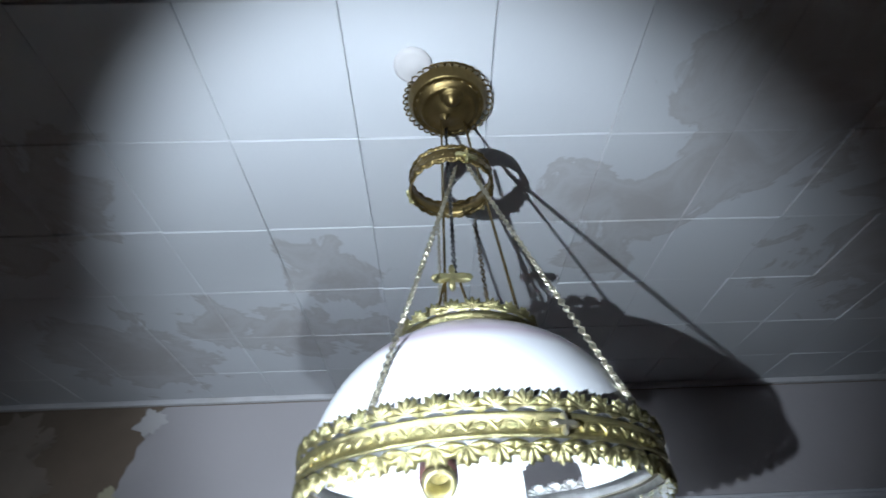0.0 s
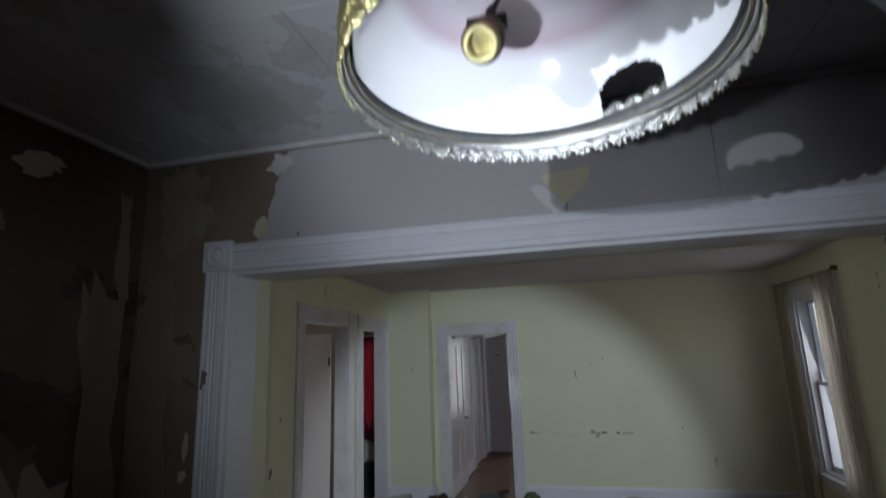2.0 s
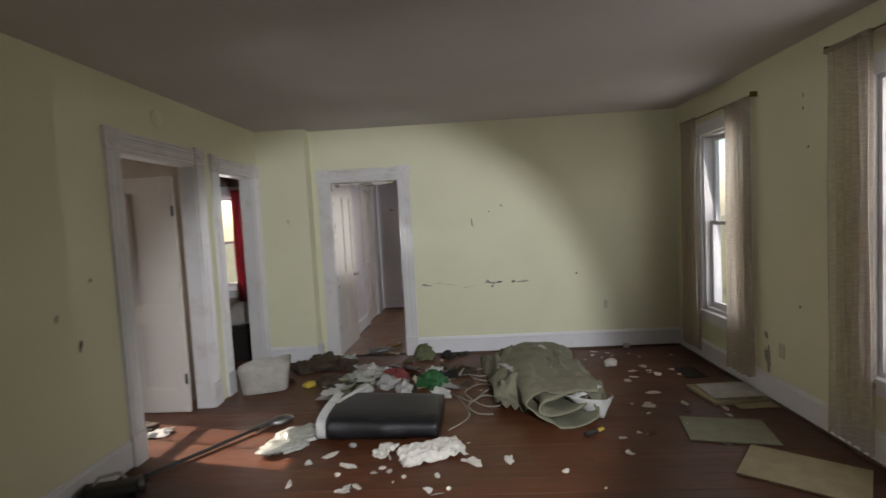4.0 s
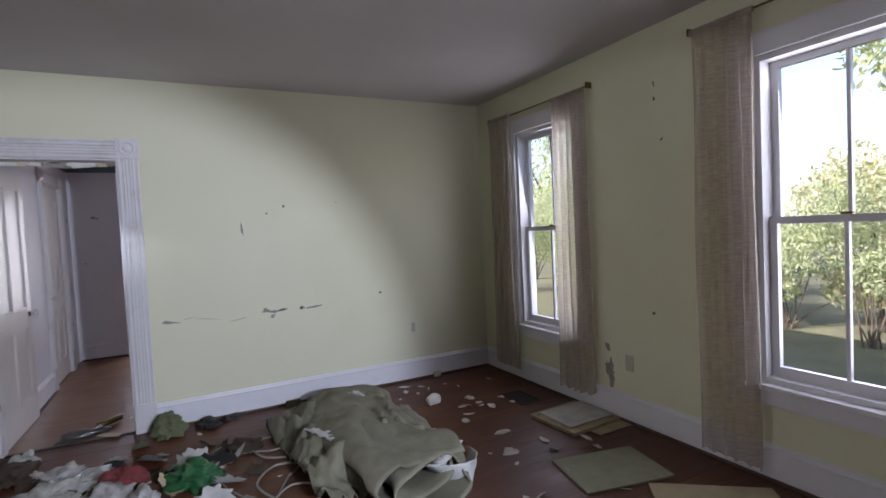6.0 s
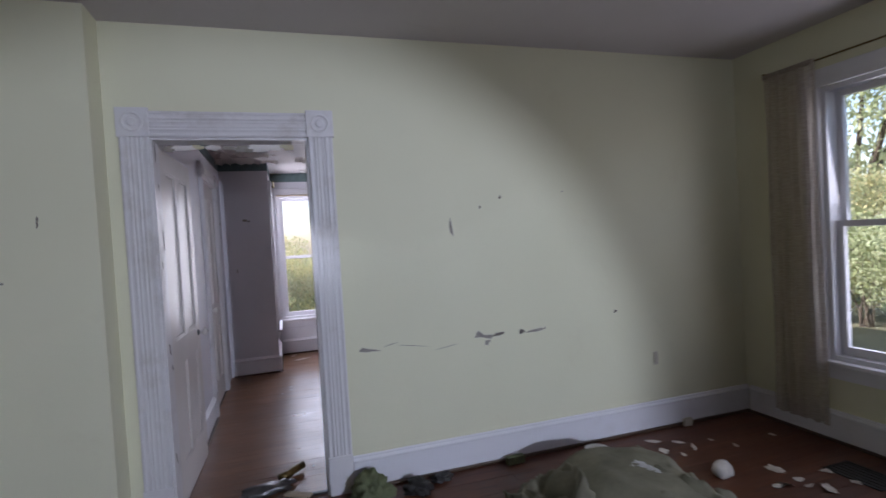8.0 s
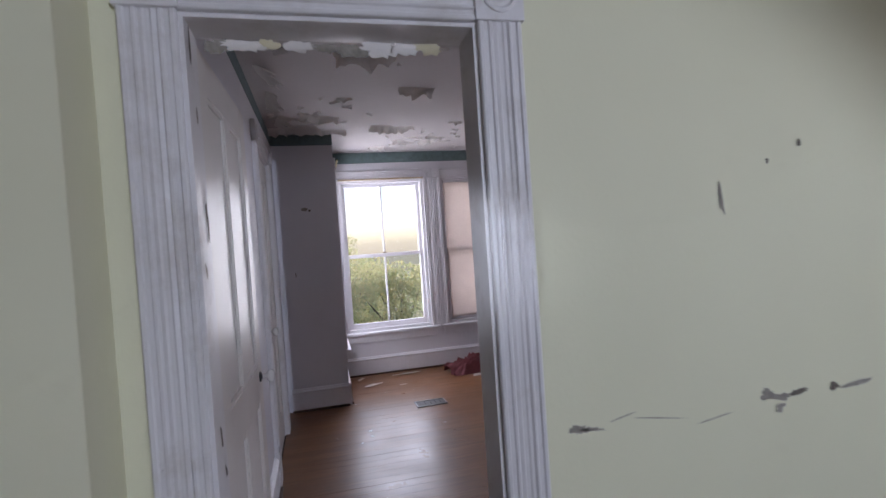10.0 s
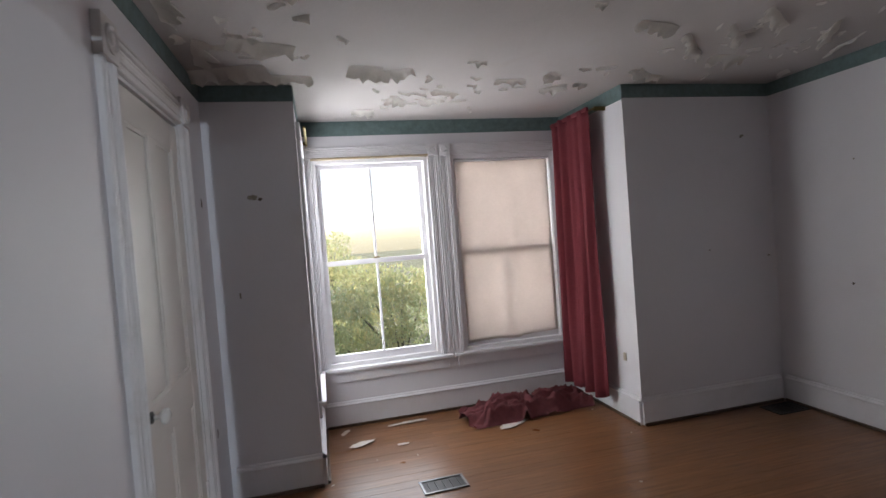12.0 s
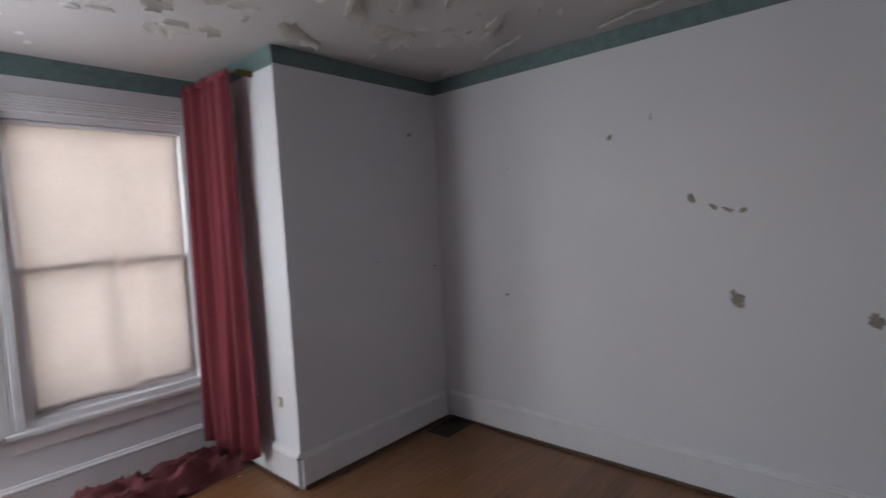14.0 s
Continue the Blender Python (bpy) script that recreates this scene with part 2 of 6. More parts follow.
MAT["cloth_red"] = simple("red_rag", (0.20, 0.035, 0.035), 0.85, 0.4, 20, 0.4)
MAT["cloth_brown"] = simple("brown_rags", (0.075, 0.05, 0.03), 0.9, 0.5, 15, 0.5)
MAT["cloth_green"] = simple("mossy_green_rag", (0.14, 0.16, 0.08), 0.9, 0.4, 25, 0.5)
MAT["cloth_wine"] = simple("dusty_wine_red_cloth", (0.17, 0.042, 0.050), 0.9, 0.4, 20, 0.4)
MAT["cardboard"] = simple("tan_fibreboard", (0.42, 0.35, 0.22), 0.8, 0.25, 8, 0.1)
MAT["cardboard_grey"] = simple("grey_green_board", (0.30, 0.30, 0.215), 0.8, 0.25, 8, 0.1)
MAT["print"] = simple("faded_print_paper", (0.55, 0.545, 0.52), 0.6, 0.35, 11, 0.05)
MAT["plaster_bit"] = simple("fallen_plaster", (0.66, 0.62, 0.56), 0.9, 0.25, 30, 0.4)
MAT["rope"] = simple("dirty_cord", (0.30, 0.27, 0.23), 0.8, 0.3, 30, 0.2)
MAT["wood_raw"] = simple("pale_wood_scrap", (0.45, 0.36, 0.24), 0.7, 0.25, 12)
MAT["shoe_mould"] = simple("brown_shoe_moulding", (0.085, 0.05, 0.030), 0.45, 0.3, 12)
MAT["scar"] = simple("bare_grey_plaster", (0.34, 0.31, 0.265), 0.9, 0.4, 40, 0.5)
MAT["scar_dark"] = simple("dark_gouge", (0.16, 0.135, 0.11), 0.9, 0.4, 40, 0.5)
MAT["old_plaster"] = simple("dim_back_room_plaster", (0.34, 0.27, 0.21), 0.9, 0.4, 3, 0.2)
MAT["yellow_plastic"] = simple("yellow_plastic", (0.60, 0.44, 0.06), 0.4, 0.2)
MAT["ivory"] = simple("ivory_switch_plate", (0.52, 0.48, 0.38), 0.4, 0.15)
MAT["bark"] = simple("shrub_bark", (0.10, 0.075, 0.05), 0.9, 0.4, 20, 0.4)
MAT["earth"] = simple("rough_grass_ground", (0.17, 0.165, 0.085), 0.95, 0.5, 1.2, 0.3)


def leaves(name, a, b, c):
    n = Nodes(name)
    col = n.ramp(n.add("ShaderNodeNewGeometry").outputs["Random Per Island"], (0.0, a), (0.5, b), (1.0, c))
    n.set(col, 0.55)
    tr = n.add("ShaderNodeBsdfTranslucent")
    n.link(col, tr.inputs[0])
    mx = n.add("ShaderNodeMixShader")
    mx.inputs[0].default_value = 0.5
    n.link(n.bsdf.outputs[0], mx.inputs[1])
    n.link(tr.outputs[0], mx.inputs[2])
    n.link(mx.outputs[0], n.out.inputs[0])
    return n.mat


MAT["leaf"] = leaves("green_leaves", (0.26, 0.32, 0.16), (0.36, 0.42, 0.22), (0.47, 0.50, 0.28))
# the green leaves again, with strong sunlight put into the colour
MAT["leaf_sunlit"] = leaves("pale_sunlit_leaves", (0.34, 0.40, 0.20), (0.44, 0.50, 0.27), (0.56, 0.58, 0.34))
MAT["leaf_gold"] = leaves("pale_golden_leaves", (0.40, 0.46, 0.22), (0.56, 0.56, 0.29), (0.70, 0.60, 0.30))
MAT["leaf_autumn"] = leaves("yellowing_leaves", (0.30, 0.35, 0.17), (0.46, 0.46, 0.23), (0.62, 0.54, 0.27))


def cloth(name, color, through_share, holes=0.0, weave=220.0, contrast=0.4):
    """Woven cloth that lets light through; holes: the share of open weave."""
    n = Nodes(name)
    tone = n.ramp(n.noise(6, 5), (0.3, tuple(v * 0.93 for v in color)), (0.7, color))
    thread = n.noise(1.0, 2, 0.5, n.scaled(40, 40, weave))
    c = n.mix(n.ramp(thread, (0.35, 0.0), (0.7, contrast)), tone, tuple(v * 0.6 for v in color))
    n.bump(thread, 0.25, 0.002)
    n.set(c, 0.9)
    tr = n.add("ShaderNodeBsdfTranslucent")
    n.link(c, tr.inputs[0])
    mx = n.add("ShaderNodeMixShader")
    mx.inputs[0].default_value = through_share
    n.link(n.bsdf.outputs[0], mx.inputs[1])
    n.link(tr.outputs[0], mx.inputs[2])
    last = mx.outputs[0]
    if holes:
        gap = n.noise(1.0, 2, 0.5, n.scaled(16, 16, 150))
        tp = n.add("ShaderNodeBsdfTransparent")
        mh = n.add("ShaderNodeMixShader")
        n.link(n.ramp(gap, (0.36, holes * 0.84), (0.66, holes * 1.16)), mh.inputs[0])
        n.link(last, mh.inputs[1])
        n.link(tp.outputs[0], mh.inputs[2])
        last = mh.outputs[0]
    n.link(last, n.out.inputs[0])
    return n.mat


MAT["flake_thin"] = cloth("thin_curled_paint_film", (0.84, 0.82, 0.79), 0.5, 0.0, 30.0, 0.06)
MAT["sheer"] = cloth("beige_open_weave_curtain", (0.64, 0.565, 0.49), 0.68, 0.42, 220.0, 0.05)
MAT["red_curtain"] = cloth("wine_red_curtain", (0.31, 0.060, 0.080), 0.40)
MAT["blind"] = cloth("cream_roller_blind", (0.67, 0.605, 0.565), 0.50, 0.0, 60.0, 0.10)
MAT["pink_curtain"] = cloth("pink_red_curtain", (0.42, 0.11, 0.14), 0.5)


def glass():
    n = Nodes("window_glass")
    n.tree.nodes.remove(n.bsdf)
    tp, gl = n.add("ShaderNodeBsdfTransparent"), n.add("ShaderNodeBsdfGlossy")
    gl.inputs["Roughness"].default_value = 0.02
    lw = n.add("ShaderNodeLayerWeight")
    mx = n.add("ShaderNodeMixShader")
    n.link(n.maths("ADD", n.maths("MULTIPLY", n.maths("POWER", lw.outputs["Facing"], 5.0), 0.6), 0.04), mx.inputs[0])
    n.link(tp.outputs[0], mx.inputs[1])
    n.link(gl.outputs[0], mx.inputs[2])
    df = n.add("ShaderNodeBsdfDiffuse")
    df.inputs[0].default_value = (0.7, 0.7, 0.68, 1)
    m2 = n.add("ShaderNodeMixShader")
    n.link(n.ramp(n.noise(5, 6, 0.7), (0.35, 0.005), (0.8, 0.04)), m2.inputs[0])
    n.link(mx.outputs[0], m2.inputs[1])
    n.link(df.outputs[0], m2.inputs[2])
    n.link(m2.outputs[0], n.out.inputs[0])
    return n.mat


MAT["glass"] = glass()


def milk_glass():
    n = Nodes("milk_glass_with_pink_bands")
    z = n.add("ShaderNodeSeparateXYZ")
    n.link(n.world_pos(), z.inputs[0])
    wobble = n.maths("ADD", z.outputs[2], n.maths("MULTIPLY", n.noise(9, 3), 0.012))
    band = n.add("ShaderNodeMapRange")
    band.inputs[1].default_value, band.inputs[2].default_value = 2.04, 2.20
    n.link(wobble, band.inputs[0])
    c = n.ramp(band.outputs[0], (0.0, (0.80, 0.80, 0.80)), (0.66, (0.80, 0.79, 0.80)), (0.76, (0.62, 0.50, 0.56)), (0.86, (0.72, 0.64, 0.68)))
    return n.set(c, 0.12, Subsurface_Weight=0.0, Coat_Weight=0.3)


MAT["milk"] = milk_glass()

# ---- building helpers ----


def add_box(bm, x0, x1, y0, y1, z0, z1, m=None):
    vs = [bm.verts.new((x, y, z)) for x in (x0, x1) for y in (y0, y1) for z in (z0, z1)]
    if m is not None:
        for v in vs:
            v.co = m @ v.co
    for q in ((0, 1, 3, 2), (4, 6, 7, 5), (0, 4, 5, 1), (2, 3, 7, 6), (0, 2, 6, 4), (1, 5, 7, 3)):
        bm.faces.new([vs[i] for i in q])
    return vs


def box(x0, x1, y0, y1, z0, z1, bevel=0.0):
    bm = bmesh.new()
    add_box(bm, x0, x1, y0, y1, z0, z1)
    if bevel:
        bmesh.ops.bevel(bm, geom=bm.edges[:], offset=bevel, segments=2, affect="EDGES", profile=0.6)
    return bm


def mesh_of(name, bm, material, smooth=False):
    bmesh.ops.recalc_face_normals(bm, faces=bm.faces[:])
    me = bpy.data.meshes.new(name)
    bm.to_mesh(me)
    bm.free()
    if smooth:
        for p in me.polygons:
            p.use_smooth = True
    me.materials.append(material)
    return me


def part(name, bm, material, parent, label="", smooth=False, m=None):
    ob = new(name, mesh_of(name, bm, material, smooth))
    ob.parent = parent
    if m is not None:
        ob.matrix_basis = m
    return tagged(ob, label)


def thing(name, label, category, m=None, group="", kind=""):
    ob = new(name)
    ob.empty_display_size = 0.05
    if m is not None:
        ob.matrix_basis = m
    return tagged(ob, label, category, group, kind)


def solid(name, bm, material, label, category, kind="", group="", smooth=False, m=None):
    ob = new(name, mesh_of(name, bm, material, smooth))
    if m is not None:
        ob.matrix_basis = m
    return tagged(ob, label, category, group, kind)


def wall_bm(axis, p0, p1, a0, a1, z0, z1, holes=()):
    """A wall slab across axis from p0 to p1, from a0 to a1 along, with holes (a0, a1, z0, z1) right through it."""
    bm = bmesh.new()

    def put(b0, b1, h0, h1):
        if b1 - b0 > 1e-4 and h1 - h0 > 1e-4:
            if axis == "x":
                add_box(bm, p0, p1, b0, b1, h0, h1)
            else:
                add_box(bm, b0, b1, p0, p1, h0, h1)
    at = a0
    for h in sorted(holes):
        put(at, h[0], z0, z1)
        put(h[0], h[1], z0, h[2])
        put(h[0], h[1], h[3], z1)
        at = h[1]
    put(at, a1, z0, z1)
    return bm


def wall(name, label, material, *spec, holes=()):
    return solid(name, wall_bm(*spec, holes=holes), material, label, "wall", "structure")


def lathe(profile, steps=48, m=None):
    """A turned shape from (radius, height) pairs."""
    bm = bmesh.new()
    rings = []
    for r, z in profile:
        rings.append([bm.verts.new((r * math.cos(2 * math.pi * i / steps), r * math.sin(2 * math.pi * i / steps), z)) for i in range(steps)])
    for a, b in zip(rings, rings[1:]):
        for i in range(steps):
            bm.faces.new((a[i], a[(i + 1) % steps], b[(i + 1) % steps], b[i]))
    bmesh.ops.remove_doubles(bm, verts=bm.verts[:], dist=1e-6)
    if m is not None:
        bm.transform(m)
    return bm


def tube(points, radius, sides=8, bm=None, closed=False):
    """A round bar along points."""
    bm = bm or bmesh.new()
    pts = [Vector(p) for p in points]
    n, rings = len(pts), []
    for i, p in enumerate(pts):
        a = pts[(i - 1) % n] if closed or i > 0 else p
        b = pts[(i + 1) % n] if closed or i < n - 1 else p
        way = (b - a).normalized()
        side = way.cross(Vector((0, 0, 1)) if abs(way.z) < 0.9 else Vector((1, 0, 0))).normalized()
        up = side.cross(way)
        r = radius[i] if isinstance(radius, (list, tuple)) else radius
        rings.append([bm.verts.new(p + r * (math.cos(2 * math.pi * k / sides) * side + math.sin(2 * math.pi * k / sides) * up)) for k in range(sides)])
    for i in range(n if closed else n - 1):
        a, b = rings[i], rings[(i + 1) % n]
        for k in range(sides):
            bm.faces.new((a[k], a[(k + 1) % sides], b[(k + 1) % sides], b[k]))
    if not closed:
        bm.faces.new(rings[0])
        bm.faces.new(rings[-1])
    return bm


# ---- the three rooms ----
# dining room: x -1.64..2.45, y -2..2.39; living room: x -2.22..2.45, y 2.67..7.29; front room: x -1.49..2.50, y 7.43..10.46 with a bay to y 11.40
OPEN = (-1.19, 1.75, 0, 2.13)
FAR_DOOR = (-1.46, -0.66, 0, 2.05)
DOOR_A = (4.85, 5.80, 0, 2.14)
DOOR_B = (6.20, 6.955, 0, 2.12)
WIN_1 = (5.90, 6.66, 0.52, 2.24)
WIN_2 = (3.76, 4.52, 0.52, 2.24)
CLOSET = (9.15, 9.94, 0, 2.08)
BAY_A = (-0.90, 0.03, 0.47, 2.12)
BAY_B = (0.23, 1.16, 0.47, 2.12)
BAY_SIDE = (10.66, 11.28, 0.47, 2.12)
BAY_SIDE_E = (10.96, 11.30, 0.47, 2.12)
CEIL, CEIL_3 = 2.64, 2.42


def facing(axis_way, at):
    """The pose of a wall's face: local x runs along the wall, local -y looks into the room, z is up."""
    turn = {"-y": 0, "+x": 90, "-x": -90, "+y": 180}[axis_way]
    if axis_way in ("-y", "+y"):
        return pose(0, at, 0, 0, 0, turn)
    return pose(at, 0, 0, 0, 0, turn)


def fluted(length, width, depth=0.022):
    """A fluted board along z, from x 0 to width, its face towards -y."""
    f = ((0.0, 0.8), (0.03, 1.0), (0.10, 1.0), (0.13, 0.72), (0.22, 0.72), (0.25, 1.0), (0.30, 1.0), (0.34, 0.62), (0.42, 0.80), (0.46, 0.62), (0.54, 0.62),
         (0.58, 0.80), (0.66, 0.62), (0.70, 1.0), (0.75, 1.0), (0.78, 0.72), (0.87, 0.72), (0.90, 1.0), (0.97, 1.0), (1.0, 0.8))
    outline = [(0, 0)] + [(u * width, -d * depth) for u, d in f] + [(width, 0)]
    bm = bmesh.new()
    low = [bm.verts.new((x, y, 0)) for x, y in outline]
    high = [bm.verts.new((x, y, length)) for x, y in outline]
    n = len(outline)
    for i in range(n):
        bm.faces.new((low[i], low[(i + 1) % n], high[(i + 1) % n], high[i]))
    bm.faces.new(low)
    bm.faces.new(high)
    return bm


def corner_block(size, depth=0.030):
    bm = box(0, size, -depth, 0, 0, size, 0.003)
    eye = lathe([(size * 0.36, 0), (size * 0.36, 0.006), (size * 0.30, 0.009), (size * 0.25, 0.002), (size * 0.17, 0.002), (size * 0.12, 0.009), (0.0005, 0.011)], 20,
                pose(size / 2, -depth, size / 2, 90))
    me = bpy.data.meshes.new("eye")
    eye.to_mesh(me)
    eye.free()
    bm.from_mesh(me)
    bpy.data.meshes.remove(me)
    return bm


def casing(parent, x0, x1, z1, width, z0=0.0, material="trim_white", block=None, plinth=True):
    """Fluted casing with corner blocks round an opening, as parts of parent."""
    mat, b = MAT[material], block or width + 0.012
    for side, x in (("l", x0 - width), ("r", x1)):
        low = z0
        if plinth:
            part("plinth_block", box(x - 0.003, x + width + 0.003, -0.028, 0, z0, z0 + 0.22, 0.003), mat, parent)
            low = z0 + 0.22
        part("side_casing", fluted(z1 - low, width), mat, parent, m=pose(x, 0, low))
        part("corner_block", corner_block(b), mat, parent, m=pose(x + width / 2 - b / 2, 0, z1))
    # the head board lies on its side between the blocks
    head = fluted(x1 - x0 - (b - width), width)
    head.transform(pose(0, 0, 0, 0, -90, 0) @ pose(0, 0, 0))
    part("head_casing", head, mat, parent, m=pose(x1 - (b - width) / 2, 0, z1))


def lining(parent, x0, x1, z1, depth, material="trim_white", thick=0.012, start=0.0):
    """Boards that line an opening through a wall."""
    mat = MAT[material]
    part("jamb", box(x0, x0 + thick, start, depth, 0, z1 - thick), mat, parent)
    part("jamb", box(x1 - thick, x1, start, depth, 0, z1 - thick), mat, parent)
    part("head_jamb", box(x0, x1, start, depth, z1 - thick, z1), mat, parent)


def sash(x0, x1, z0, z1, y, stile=0.045, low=0.045, high=0.045, muntin=0.018, thick=0.032):
    bm = bmesh.new()
    add_box(bm, x0, x0 + stile, y, y + thick, z0, z1)
    add_box(bm, x1 - stile, x1, y, y + thick, z0, z1)
    add_box(bm, x0 + stile, x1 - stile, y, y + thick, z0, z0 + low)
    add_box(bm, x0 + stile, x1 - stile, y, y + thick, z1 - high, z1)
    xm = (x0 + x1) / 2
    add_box(bm, xm - muntin / 2, xm + muntin / 2, y + 0.004, y + thick - 0.004, z0 + low, z1 - high)
    return bm


def sash_window(name, label, way, at, a0, a1, z0, z1, depth=0.15, case=0.11, full_case=True):
    """A two-over-two sliding sash window in a wall's opening, from a0 to a1 along the wall."""
    x0, x1 = (a0, a1) if way in ("-y", "+x") else (-a1, -a0)
    w = thing(name, label, "window", facing(way, at), kind="structure")
    trim = MAT["trim_white"]
    frame_part = part("window_frame", box(x0, x0 + 0.03, 0.002, depth, z0, z1), trim, w)
    part("window_frame", box(x1 - 0.03, x1, 0.002, depth, z0, z1), trim, w)
    part("window_frame", box(x0 + 0.03, x1 - 0.03, 0.002, depth, z1 - 0.03, z1), trim, w)
    part("window_frame", box(x0 + 0.03, x1 - 0.03, 0.002, depth + 0.04, z0, z0 + 0.03), trim, w)
    zm = z0 + (z1 - z0) * 0.5
    for nm, s0, s1, y in (("lower_sash", z0 + 0.03, zm + 0.02, 0.055), ("upper_sash", zm - 0.02, z1 - 0.03, 0.092)):
        s = part(nm, sash(x0 + 0.03, x1 - 0.03, s0, s1, y, 0.04, 0.055 if nm == "lower_sash" else 0.035, 0.035), trim, w)
        xm = (x0 + x1) / 2
        for p0, p1 in ((x0 + 0.07, xm - 0.009), (xm + 0.009, x1 - 0.07)):
            pane = part("pane", box(p0 - 0.004, p1 + 0.004, y + 0.014, y + 0.018, s0 + 0.034, s1 - 0.030), MAT["glass"], s)
            pane.visible_shadow = False
    part("sash_lock", box((x0 + x1) / 2 - 0.025, (x0 + x1) / 2 + 0.025, 0.06, 0.085, zm + 0.021, zm + 0.034, 0.004), MAT["brass_dark"], w)
    part("window_sill", box(x0 - case - 0.02, x1 + case + 0.02, -0.05, 0.05, z0 - 0.028, z0, 0.006), trim, w)
    part("apron", box(x0 - case + 0.01, x1 + case - 0.01, -0.018, -0.001, z0 - 0.115, z0 - 0.030, 0.004), trim, w)
    if full_case:
        part("side_casing", fluted(z1 - z0, case), trim, w, m=pose(x0 - case, 0, z0))
        part("side_casing", fluted(z1 - z0, case), trim, w, m=pose(x1, 0, z0))
        part("head_casing", box(x0 - case - 0.01, x1 + case + 0.01, -0.026, -0.001, z1, z1 + 0.115, 0.005), trim, w)
    return w


def baseboard(name, way, at, a0, a1, material="trim_white", high=0.20):
    x0, x1 = (a0, a1) if way in ("-y", "+x") else (-a1, -a0)
    if way == "+y":
        x0, x1 = -a1, -a0
    b = thing(name, "white painted baseboard with a moulded cap", "baseboard", facing(way, at), kind="structure")
    part("board", box(x0, x1, -0.020, -0.001, 0.001, high - 0.035), MAT[material], b)
    cap = bmesh.new()
    line = ((0, 0), (-0.020, 0), (-0.026, 0.006), (-0.024, 0.014), (-0.014, 0.022), (-0.012, 0.030), (-0.004, 0.035), (0, 0.035))
    for x in (x0, x1):
        for y, z in line:
            cap.verts.new((x, y - 0.001, z + high - 0.035))
    cap.verts.ensure_lookup_table()
    n = len(line)
    for i in range(n):
        cap.faces.new((cap.verts[i], cap.verts[(i + 1) % n], cap.verts[n + (i + 1) % n], cap.verts[n + i]))
    part("cap_moulding", cap, MAT[material], b)
    part("shoe_moulding", box(x0, x1, -0.038, -0.021, 0.001, 0.020, 0.005), MAT["shoe_mould"], b, "brown shoe moulding")
    return b


def panel_door(parent, width, height, thick=0.035, material="door_white"):
    """A four-panel door leaf: x 0..width from the hinge, face at y 0 and back at thick. Frame and sunk panels are parts."""
    mat = MAT[material]
    st, mid = 0.105, 0.09
    rails = ((0.0, 0.20), (0.78, 0.93), (height - 0.12, height))
    part("stile", box(0, st, 0, thick, 0, height, 0.003), mat, parent)
    part("stile", box(width - st, width, 0, thick, 0, height, 0.003), mat, parent)
    for a, b in rails:
        part("rail", box(st, width - st, 0.0005, thick - 0.0005, a, b, 0.002), mat, parent)
    xm = width / 2
    for a, b in ((0.20, 0.78), (0.93, height - 0.12)):
        part("mullion", box(xm - mid / 2, xm + mid / 2, 0.0005, thick - 0.0005, a, b, 0.002), mat, parent)
        for p0, p1 in ((st, xm - mid / 2), (xm + mid / 2, width - st)):
            pn = part("panel", box(p0, p1, 0.012, thick - 0.012, a, b), mat, parent)
            bm = bmesh.new()
            for y0, y1 in ((0.001, 0.012), (thick - 0.012, thick - 0.001)):
                for q in ((p0, p0 + 0.016, a, b), (p1 - 0.016, p1, a, b), (p0 + 0.016, p1 - 0.016, a, a + 0.016), (p0 + 0.016, p1 - 0.016, b - 0.016, b)):
                    add_box(bm, q[0], q[1], y0 + (0.003 if y0 < 0.01 else 0), y1 - (0 if y0 < 0.01 else 0.003), q[2], q[3])
            part("panel_moulding", bm, mat, pn)


def door_knob(parent, x, z, thick, sides=(0, 1)):
    for s in sides:
        m = pose(x, 0 if s == 0 else thick, z, 90 if s == 0 else -90)
        k = part("door_knob", lathe([(0.008, 0.0), (0.008, 0.028), (0.016, 0.030), (0.026, 0.040), (0.028, 0.048), (0.024, 0.057), (0.012, 0.062), (0.0005, 0.063)], 20), MAT["porcelain"], parent, "white porcelain knob", True, m)
        part("rose", lathe([(0.022, 0.0), (0.021, 0.005), (0.010, 0.008), (0.0095, 0.012)], 16), MAT["black"], k, "dark metal rose")


# ---- walls ----
wall("wall_dining_north", "stripped tan plaster wall over the wide opening", MAT["wall_tan"], "y", 2.39, 2.53, -1.64, 2.45, 0, 2.80, holes=[OPEN])
wall("wall_dining_west", "dark stripped plaster wall with torn paper", MAT["wall_brown"], "x", -1.76, -1.64, -2.0, 2.53, 0, 2.80)
wall("wall_dining_east", "plain papered wall of the dining room", MAT["wall_peeled"], "x", 2.45, 2.60, -2.0, 2.53, 0, 2.80)
wall("wall_dining_south", "plain papered wall closing the dining room", MAT["wall_peeled"], "y", -2.12, -2.0, -1.76, 2.60, 0, 2.80)
wall("wall_living_south", "pale yellow plaster wall around the wide opening", MAT["wall_yellow"], "y", 2.53, 2.67, -2.36, 2.60, 0, 2.80, holes=[OPEN])
wall("wall_living_west", "pale yellow plaster wall with two doorways", MAT["wall_yellow"], "x", -2.29, -2.22, 2.67, 7.29, 0, 2.80, holes=[DOOR_A, DOOR_B])
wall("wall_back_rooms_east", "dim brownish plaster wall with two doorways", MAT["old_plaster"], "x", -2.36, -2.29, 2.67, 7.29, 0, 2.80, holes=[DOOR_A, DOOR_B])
wall("wall_living_east", "pale yellow plaster wall with two windows", MAT["wall_yellow"], "x", 2.45, 2.60, 2.67, 7.29, 0, 2.80, holes=[WIN_1, WIN_2])
